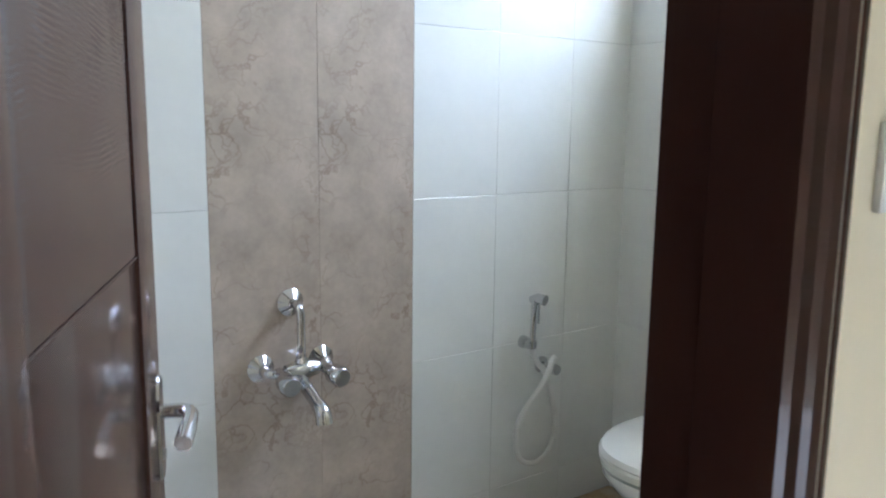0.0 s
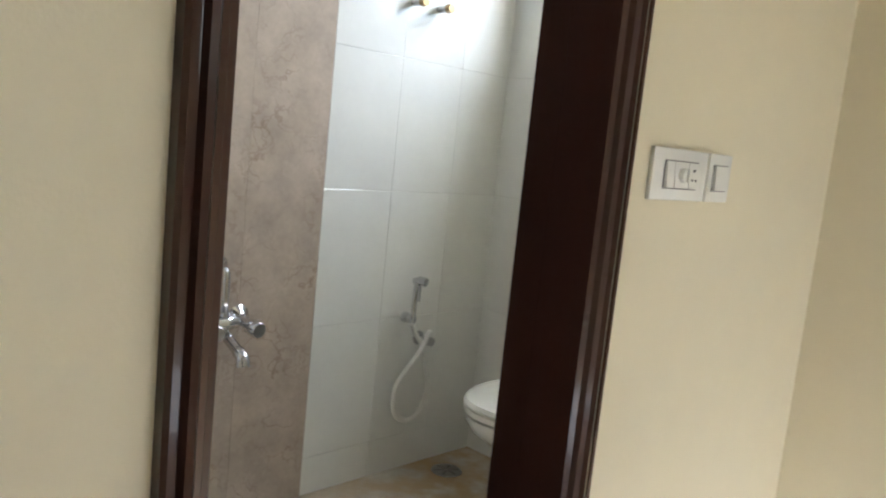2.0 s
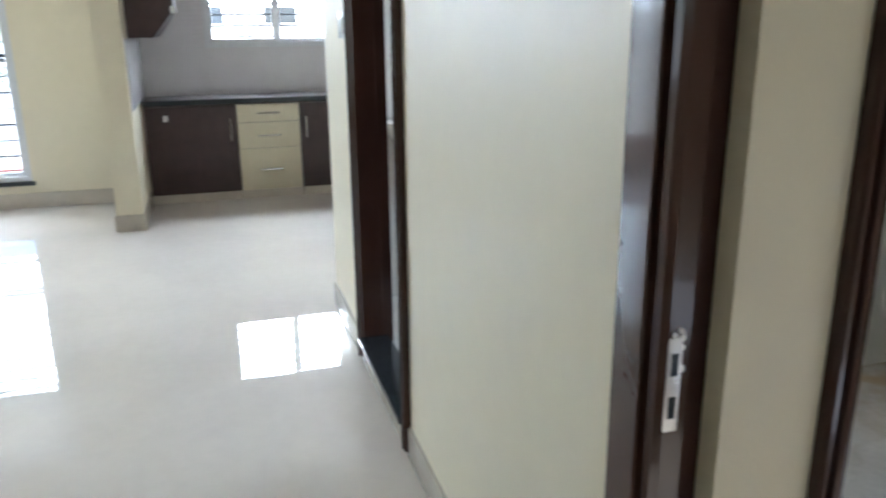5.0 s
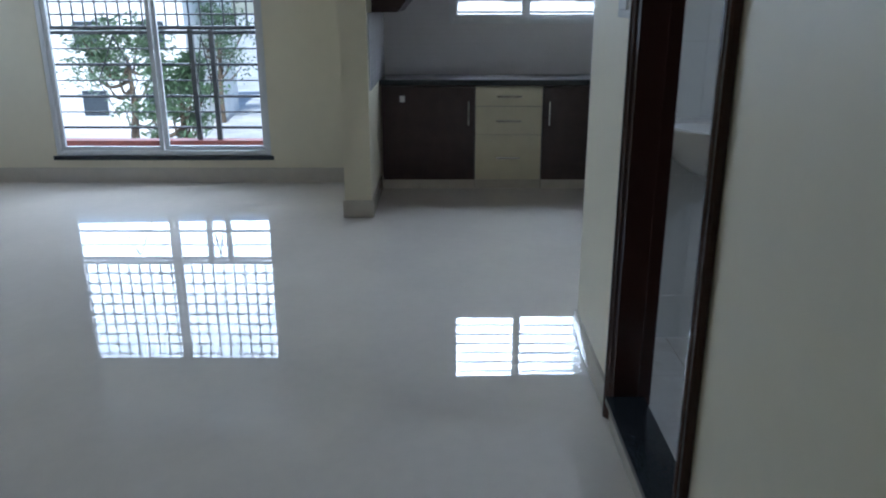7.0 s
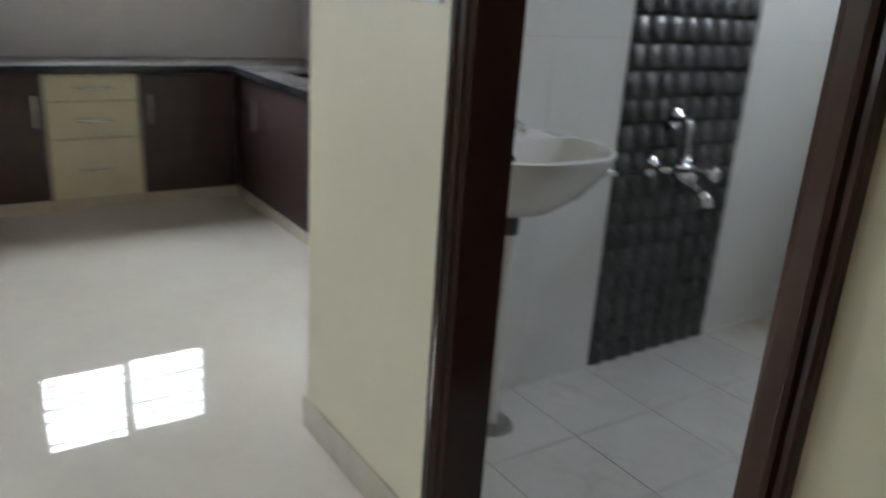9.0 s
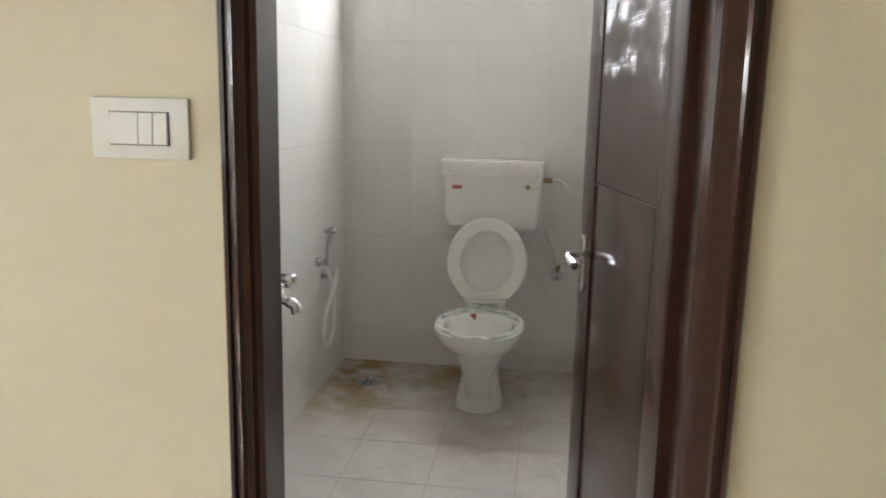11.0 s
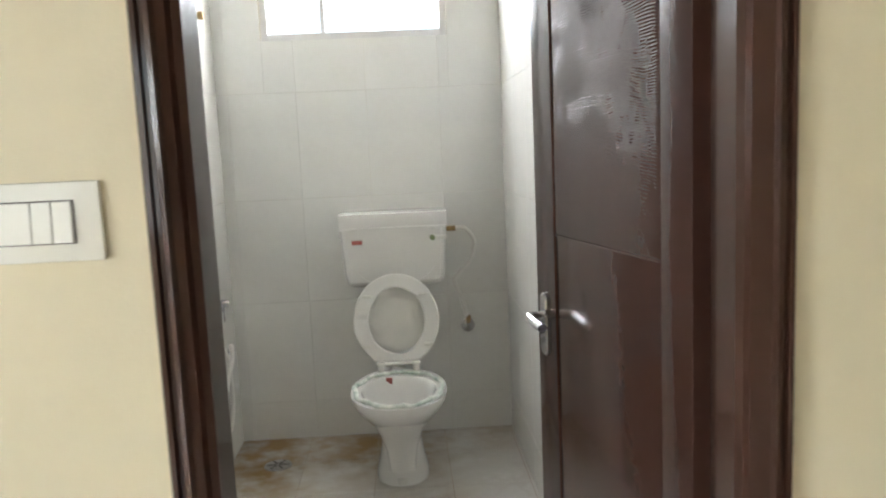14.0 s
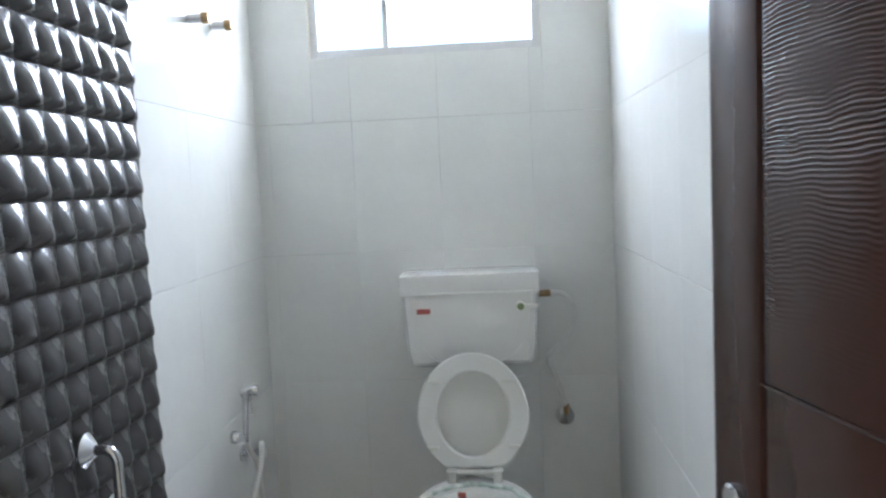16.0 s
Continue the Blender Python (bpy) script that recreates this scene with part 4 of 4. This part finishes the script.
mo = thing("wall_motif", (-3.6195, 0.66, 1.28), "dark grey printed bowl and leaf motifs on kitchen tiles", "wall print", rz=90)
bm = bmesh.new()
loft(bm, [[(0.06 + 0.052 * math.cos(a), y, 0.045 - 0.04 * math.sin(a)) for a in [math.pi * k / 12 for k in range(13)]] for y in (-0.002, 0.0)])
part("bowl_print", bm, "ink", mo, smooth=None)
for k in range(3):
    bm = bmesh.new()
    tube(bm, smooth_path([(0.035 + 0.025 * k, -0.002, 0.06), (0.045 + 0.025 * k, -0.002, 0.08), (0.03 + 0.025 * k, -0.002, 0.1), (0.042 + 0.025 * k, -0.002, 0.125)], 4), 0.0025, 5)
    part("steam_print", bm, "ink", mo)
for k in range(4):
    bm = bmesh.new()
    tube(bm, smooth_path([(0.19 + 0.012 * k, -0.002, 0.03 - 0.012 * k), (0.24, -0.002, 0.02 + 0.02 * k), (0.30 - 0.02 * k, -0.002, 0.0 + 0.035 * k)], 5), 0.003, 5)
    part("leaf_print", bm, "ink", mo)

wc2 = thing("wall_cabinet", (-3.615, -0.998, 1.225), "dark brown wall cabinet on the kitchen partition", "cabinet")
bm = bmesh.new()
loft(bm, [[(x, 0.002, 0), (x, 0.16, 0), (x, 0.3, 0.17), (x, 0.3, 0.75), (x, 0.002, 0.75)] for x in (0.004, 0.87)])
part("body", bm, "laminate", wc2, smooth=None)
bm = bmesh.new()
box(bm, 0.84, 0.285, 0.155, 0.875, 0.315, 0.20, 0.003)
part("bracket", bm, "plastic", wc2)
slab("trim_partition_tiles", [(-3.61, -0.9985, 0.775, -2.47, -0.99, 1.224)], "kitchen_tile", "off-white ribbed tiles on the partition", "wall tiles")


def window_with_bars(nm, at, w, h, label, panes, bar_step):
    """A sliding window in a wall that faces +x, with a barred grille outside; local x along the wall."""
    ob = thing(nm, at, label, "window", kind="structure", rz=90)
    bm = bmesh.new()
    for b in ((0, 0, 0, 0.035, 0.08, h), (w - 0.035, 0, 0, w, 0.08, h), (0.035, 0, 0, w - 0.035, 0.08, 0.035), (0.035, 0, h - 0.035, w - 0.035, 0.08, h)):
        box(bm, *b, bev=0.003)
    part("window_frame", bm, "aluminium", ob)
    step = (w - 0.07) / panes
    for k in range(panes):
        x0, y0 = 0.035 + k * step, 0.015 + 0.03 * (k % 2)
        bm = bmesh.new()
        for b in ((x0, y0, 0.035, x0 + 0.03, y0 + 0.025, h - 0.035), (x0 + step - 0.03, y0, 0.035, x0 + step, y0 + 0.025, h - 0.035),
                  (x0 + 0.03, y0, 0.035, x0 + step - 0.03, y0 + 0.025, 0.065), (x0 + 0.03, y0, h - 0.065, x0 + step - 0.03, y0 + 0.025, h - 0.035)):
            box(bm, *b)
        sash = part("sash", bm, "aluminium", ob)
        bm = bmesh.new()
        box(bm, x0 + 0.03, y0 + 0.011, 0.065, x0 + step - 0.03, y0 + 0.014, h - 0.065)
        g = part("pane", bm, "glass", sash)
        g.visible_shadow = False
    z = 0.08
    while bar_step and z < h - 0.05:
        bm = bmesh.new()
        tube(bm, [(0.03, 0.1, z), (w - 0.03, 0.1, z)], 0.007, 6)
        part("grille_bar", bm, "iron", ob)
        z += bar_step
    return ob


window_with_bars("window_3", (-3.625, -0.517, 1.13), 1.124, 0.67, "sliding kitchen window with horizontal bars", 2, 0.085)
window_with_bars("door_balcony", (-3.415, -3.42, 0.2), 1.59, 2.0, "white aluminium sliding balcony door", 2, 0)
slab("trim_balcony_sill", [(-3.56, -3.44, 0.17, -3.395, -1.81, 0.199)], "granite", "dark granite sill under the balcony door", "sill")

# ---- balcony and outside ----
slab("balcony_floor", [(-4.75, -4.2, -0.1, -3.56, -1.0, 0.0)], "earth", "plain balcony floor", "floor")
slab("balcony_kerb", [(-4.75, -4.2, 0.0, -4.62, -1.0, 0.10)], "red", "red oxide ledge under the balcony railing", "kerb")
slab("balcony_beam", [(-4.76, -4.2, 2.1, -4.6, -1.0, 2.45), (-4.6, -4.2, 2.35, -3.56, -1.0, 2.45)], "render", "pale rendered beam and slab over the balcony", "ceiling")
rail = thing("balcony_railing", (-4.68, -4.2, 0.1), "dark iron balcony railing with bars, diamond and upper lattice", "railing")
for z, r in ((0.11, 0.013), (0.2475, 0.007), (0.385, 0.013), (0.5225, 0.007), (0.66, 0.013), (0.795, 0.007), (0.93, 0.018), (0.97, 0.018), (1.985, 0.012)):
    bm = bmesh.new()
    tube(bm, [(0, 0.0, z), (0, 3.2, z)], r, 6)
    part("rail", bm, "iron", rail)
for y in (0.05, 1.43, 1.61, 3.15):
    bm = bmesh.new()
    box(bm, -0.02, y, 0, 0.02, y + 0.042, 0.955)
    part("post", bm, "iron", rail)
for y0 in (0.85, 1.541):
    bm = bmesh.new()
    c, dx = y0 - 0.07 if y0 < 1 else y0, 0.17 if y0 < 1 else 0.06
    tube(bm, [(0.012, c, 0.9), (0.012, c + dx, 0.52), (0.012, c, 0.13), (0.012, c - dx, 0.52), (0.012, c, 0.9)], 0.006, 6)
    part("diamond", bm, "iron", rail)
bm = bmesh.new()
for k in range(32):
    tube(bm, [(0, 0.05 + k * 0.1, 0.97), (0, 0.05 + k * 0.1, 1.98)], 0.0085, 5)
for k in range(9):
    tube(bm, [(0, 0.0, 1.08 + k * 0.105), (0, 3.2, 1.08 + k * 0.105)], 0.0085, 5)
tagged(part("lattice", bm, "iron", rail), kind="stuff")

slab("ground", [(-400, -400, -6.2, 400, 400, -6.0)], "earth", "pale dry ground beyond the building", "ground")


def building(at, w, d, h, floors, bays, label):
    """A plain rendered block facing +x with a parapet and rows of windows."""
    ob = thing("apartment_building", at, label, "building")
    bm = bmesh.new()
    box(bm, -d, -w / 2, 0, 0, w / 2, h)
    part("wall", bm, "render", ob, smooth=None)
    bm = bmesh.new()
    box(bm, -d - 0.2, -w / 2 - 0.2, h, 0.2, w / 2 + 0.2, h + 0.9)
    part("parapet", bm, "render", ob, smooth=None)
    for f in range(floors):
        for b in range(bays):
            y = -w / 2 + (b + 0.5) * w / bays
            z = 1.0 + f * h / floors
            bm = bmesh.new()
            box(bm, 0.0, y - 0.8, z - 0.1, 0.12, y + 0.8, z + 1.5)
            wi = part("window", bm, "aluminium", ob, smooth=None)
            bm = bmesh.new()
            box(bm, 0.1, y - 0.7, z, 0.135, y + 0.7, z + 1.4)
            part("pane", bm, "pane_dark", wi, smooth=None)
    return ob


building((-34, 6, -6), 16, 10, 9.5, 3, 5, "white rendered apartment block behind trees")
building((-42, -24, -6), 18, 10, 7.5, 2, 5, "pale rendered house behind trees")


def tree(at, h, spread, seed):
    """A tapered trunk with limbs and a loose crown of small leaf blades."""
    rnd = random.Random(seed)
    ob = thing("tree", at, "leafy green tree beyond the balcony", "tree", "trees beyond the balcony")
    bm = bmesh.new()
    tube(bm, smooth_path([(0, 0, 0), (0.1, 0.05, h * 0.25), (0.0, 0.15, h * 0.5), (0.1, 0.1, h * 0.8)], 4), [0.26 - 0.017 * i for i in range(13)], 9)
    ends = []
    for k in range(11):
        a, z = rnd.uniform(0, 6.28), h * rnd.uniform(0.35, 0.75)
        r = spread * rnd.uniform(0.5, 0.95)
        e = Vector((r * math.cos(a), r * math.sin(a), z + h * rnd.uniform(0.08, 0.25)))
        tube(bm, smooth_path([(0, 0.1, z), e * 0.5 + Vector((0, 0, z * 0.35)), e], 4), [0.09 - 0.008 * i for i in range(9)], 6)
        ends.append(e)
    part("trunk", bm, "bark", ob)
    vs, fs = [], []
    cl = ends + [Vector((rnd.gauss(0, spread * 0.4), rnd.gauss(0, spread * 0.4), h * rnd.uniform(0.6, 1.0))) for _ in range(14)]
    for c in cl:
        rr = spread * rnd.uniform(0.22, 0.4)
        for _ in range(95):
            p = c + Vector((rnd.gauss(0, rr * 0.6), rnd.gauss(0, rr * 0.6), rnd.gauss(0, rr * 0.45)))
            u = Vector((rnd.gauss(0, 1), rnd.gauss(0, 1), rnd.gauss(0, 1))).normalized()
            w = u.orthogonal().normalized() * 0.06
            u = u * 0.14
            i = len(vs)
            vs += [p - u, p + w, p + u, p - w]
            fs.append((i, i + 1, i + 2, i + 3))
    me = bpy.data.meshes.new("crown")
    me.from_pydata(vs, [], fs)
    me.materials.append(M["leaf"])
    cr = new("crown", me)
    cr.parent = ob
    return ob


for x, y, h, s, sd in ((-24, -9.6, 5.4, 1.2, 1), (-30, -13.6, 6.4, 2.0, 2), (-46, -14.5, 6.8, 2.2, 4)):
    tree((x, y, -6), h, s, sd)

# ---- tiles ----


def tile_mesh(name, w, h, t, material):
    """A tile on local x and z with softened edges, facing +y."""
    bm = bmesh.new()
    g, k, e, f = 0.0002, 0.0003, 0.0006, 0.0014
    loft(bm, [[(g, y, k), (w - g, y, k), (w - g, y, h - k), (g, y, h - k)] for y in (0, t - 0.0008)] + [[(g + e, t, k + f), (w - g - e, t, k + f), (w - g - e, t, h - k - f), (g + e, t, h - k - f)]])
    me = mesh_of(name, bm)
    me.materials.append(M[material])
    return me


def tile_wall(name, at, rz, w, z0, z1, us, zs, material, label, skip=()):
    """Tiles on a wall; local x along it, +y out of it. us, zs: joint places. skip: spans (u0, u1, z0, z1) that stay free."""
    ob = thing(name, at, label, "wall tiles", kind="structure", rz=rz)
    us = [0.0] + [u for u in us if 0.012 < u < w - 0.012] + [w]
    zs = [z0] + [z for z in zs if z0 + 0.012 < z < z1 - 0.012] + [z1]
    cache = {}
    for a, b in zip(us, us[1:]):
        for c, d in zip(zs, zs[1:]):
            spans = [(a, b, c, d)]
            for s in skip:
                nxt = []
                for p, q, r, t in spans:
                    if s[0] >= q - 1e-6 or s[1] <= p + 1e-6 or s[2] >= t - 1e-6 or s[3] <= r + 1e-6:
                        nxt.append((p, q, r, t))
                        continue
                    lo, hi = max(p, s[0]), min(q, s[1])
                    nxt += [x for x in ((p, lo, r, t), (hi, q, r, t), (lo, hi, r, max(r, s[2])), (lo, hi, min(t, s[3]), t)) if x[1] - x[0] > 0.006 and x[3] - x[2] > 0.006]
                spans = nxt
            for p, q, r, t in spans:
                k = (round(q - p, 4), round(t - r, 4), material)
                if k not in cache:
                    cache[k] = tile_mesh("tile", k[0], k[1], 0.006, material)
                piece("tile", cache[k], ob, (p, 0, r))
    return ob


ROWS2 = [0.24, 0.703, 1.166, 1.629, 2.092, 2.555]
T2 = 0.303
# left wall of the bathroom, local x runs toward -y
tile_wall("tiles_bath_left_back", (-0.484, 2.504, 0), -90, 2.504 - 1.566, 0.056, H, [0.33, 0.33 + T2], ROWS2, "white_tile", "white glazed wall tiles")
tile_wall("tiles_bath_left_front", (-0.484, 0.96, 0), -90, 0.96 - 0.1, 0.056, H, [0.30, 0.603], ROWS2, "white_tile", "white glazed wall tiles")
tile_wall("tiles_bath_back", (0.769, 2.508, 0), 180, 1.247, 0.056, H, [0.28, 0.60, 0.905, 1.2], ROWS2, "white_tile", "white glazed wall tiles under the window", skip=[(0.769 - 0.533, 0.769 + 0.271, 1.85, 2.45)])
tile_wall("tiles_bath_right", (0.769, 0.1, 0), 90, 2.4, 0.056, H, [0.25 + T2 * k for k in range(8)], ROWS2, "white_tile", "white glazed wall tiles")
ROWS1 = [0.20, 0.65, 1.102, 1.553, 2.004, 2.455]
tile_wall("tiles_marble_bath_right_part", (0.801, 2.194, 0), -90, 2.194 - 1.375, 0.069, H, [0.25, 0.535], ROWS1, "white_tile", "white glazed wall tiles")
tile_wall("tiles_marble_bath_strip", (0.801, 1.375, 0), -90, 1.375 - 0.825, 0.069, H, [0.275], [], "marble_tile", "brown marble-look strip of wall tiles")
tile_wall("tiles_marble_bath_left_part", (0.801, 0.825, 0), -90, 0.825 - 0.1, 0.069, H, [0.2855, 0.571], ROWS1, "white_tile", "white glazed wall tiles")
tile_wall("tiles_marble_bath_end", (2.06, 2.198, 0), 180, 1.253, 0.069, H, [0.2 + 0.2855 * k for k in range(4)], ROWS1, "white_tile", "white glazed wall tiles", skip=[(0.36, 1.06, 1.76, 2.36)])

# black pillow tiles in eight columns
bt = thing("tiles_bath_black_strip", (-0.484, 1.566, 0), "glossy black pillow-shaped wall tiles", "wall tiles", kind="structure", rz=-90)
cw, ch = 0.606 / 8, 0.0838
bm = bmesh.new()
nn = 9
grid = [[None] * nn for _ in range(nn)]
for i in range(nn):
    for j in range(nn):
        u, v = i / (nn - 1), j / (nn - 1)
        rise = min(1.0, v / 0.15) ** 0.5 * (1 - 0.95 * max(0.0, (v - 0.15) / 0.85) ** 1.7)
        hgt = 0.0045 + 0.021 * math.sin(math.pi * u) ** 0.85 * rise
        grid[i][j] = bm.verts.new((0.0012 + u * (cw - 0.0024), hgt, 0.0012 + (v if v < 0.99 else 1.0) * (ch - 0.0024)))
for i in range(nn - 1):
    for j in range(nn - 1):
        bm.faces.new((grid[i][j], grid[i + 1][j], grid[i + 1][j + 1], grid[i][j + 1]))
me = mesh_of("pillow_tile", bm, 70)
me.materials.append(M["black_tile"])
bm = bmesh.new()
box(bm, 0, 0, 0.056, 0.606, 0.004, H)
part("backing", bm, "ink", bt)
for r in range(30):
    for c in range(8):
        z = 0.06 + r * ch
        if z + ch < 2.36:
            piece("tile", me, bt, (c * cw, 0, z))

# bathroom floor tiles
ft = thing("tiles_bath_floor", (0, 0, 0.055), "greyish white floor tiles with brown stains", "floor tiles", kind="structure")
xs = [-0.478] + [-0.16 + 0.303 * k for k in range(4)] + [0.763]
ys = [0.1, 0.31] + [0.62 + 0.3175 * k for k in range(6)] + [2.502]
xs, ys = sorted(x for x in xs if -0.479 < x < 0.764), sorted(y for y in ys if y < 2.503)
for a, b in zip(xs, xs[1:]):
    for c, d in zip(ys, ys[1:]):
        if b - a < 0.01 or d - c < 0.01:
            continue
        bm = bmesh.new()
        box(bm, a + 0.0014, c + 0.0014, 0.0086, b - 0.0014, d - 0.0014, 0.011)
        part("tile", bm, "stained_floor", ft, smooth=None)
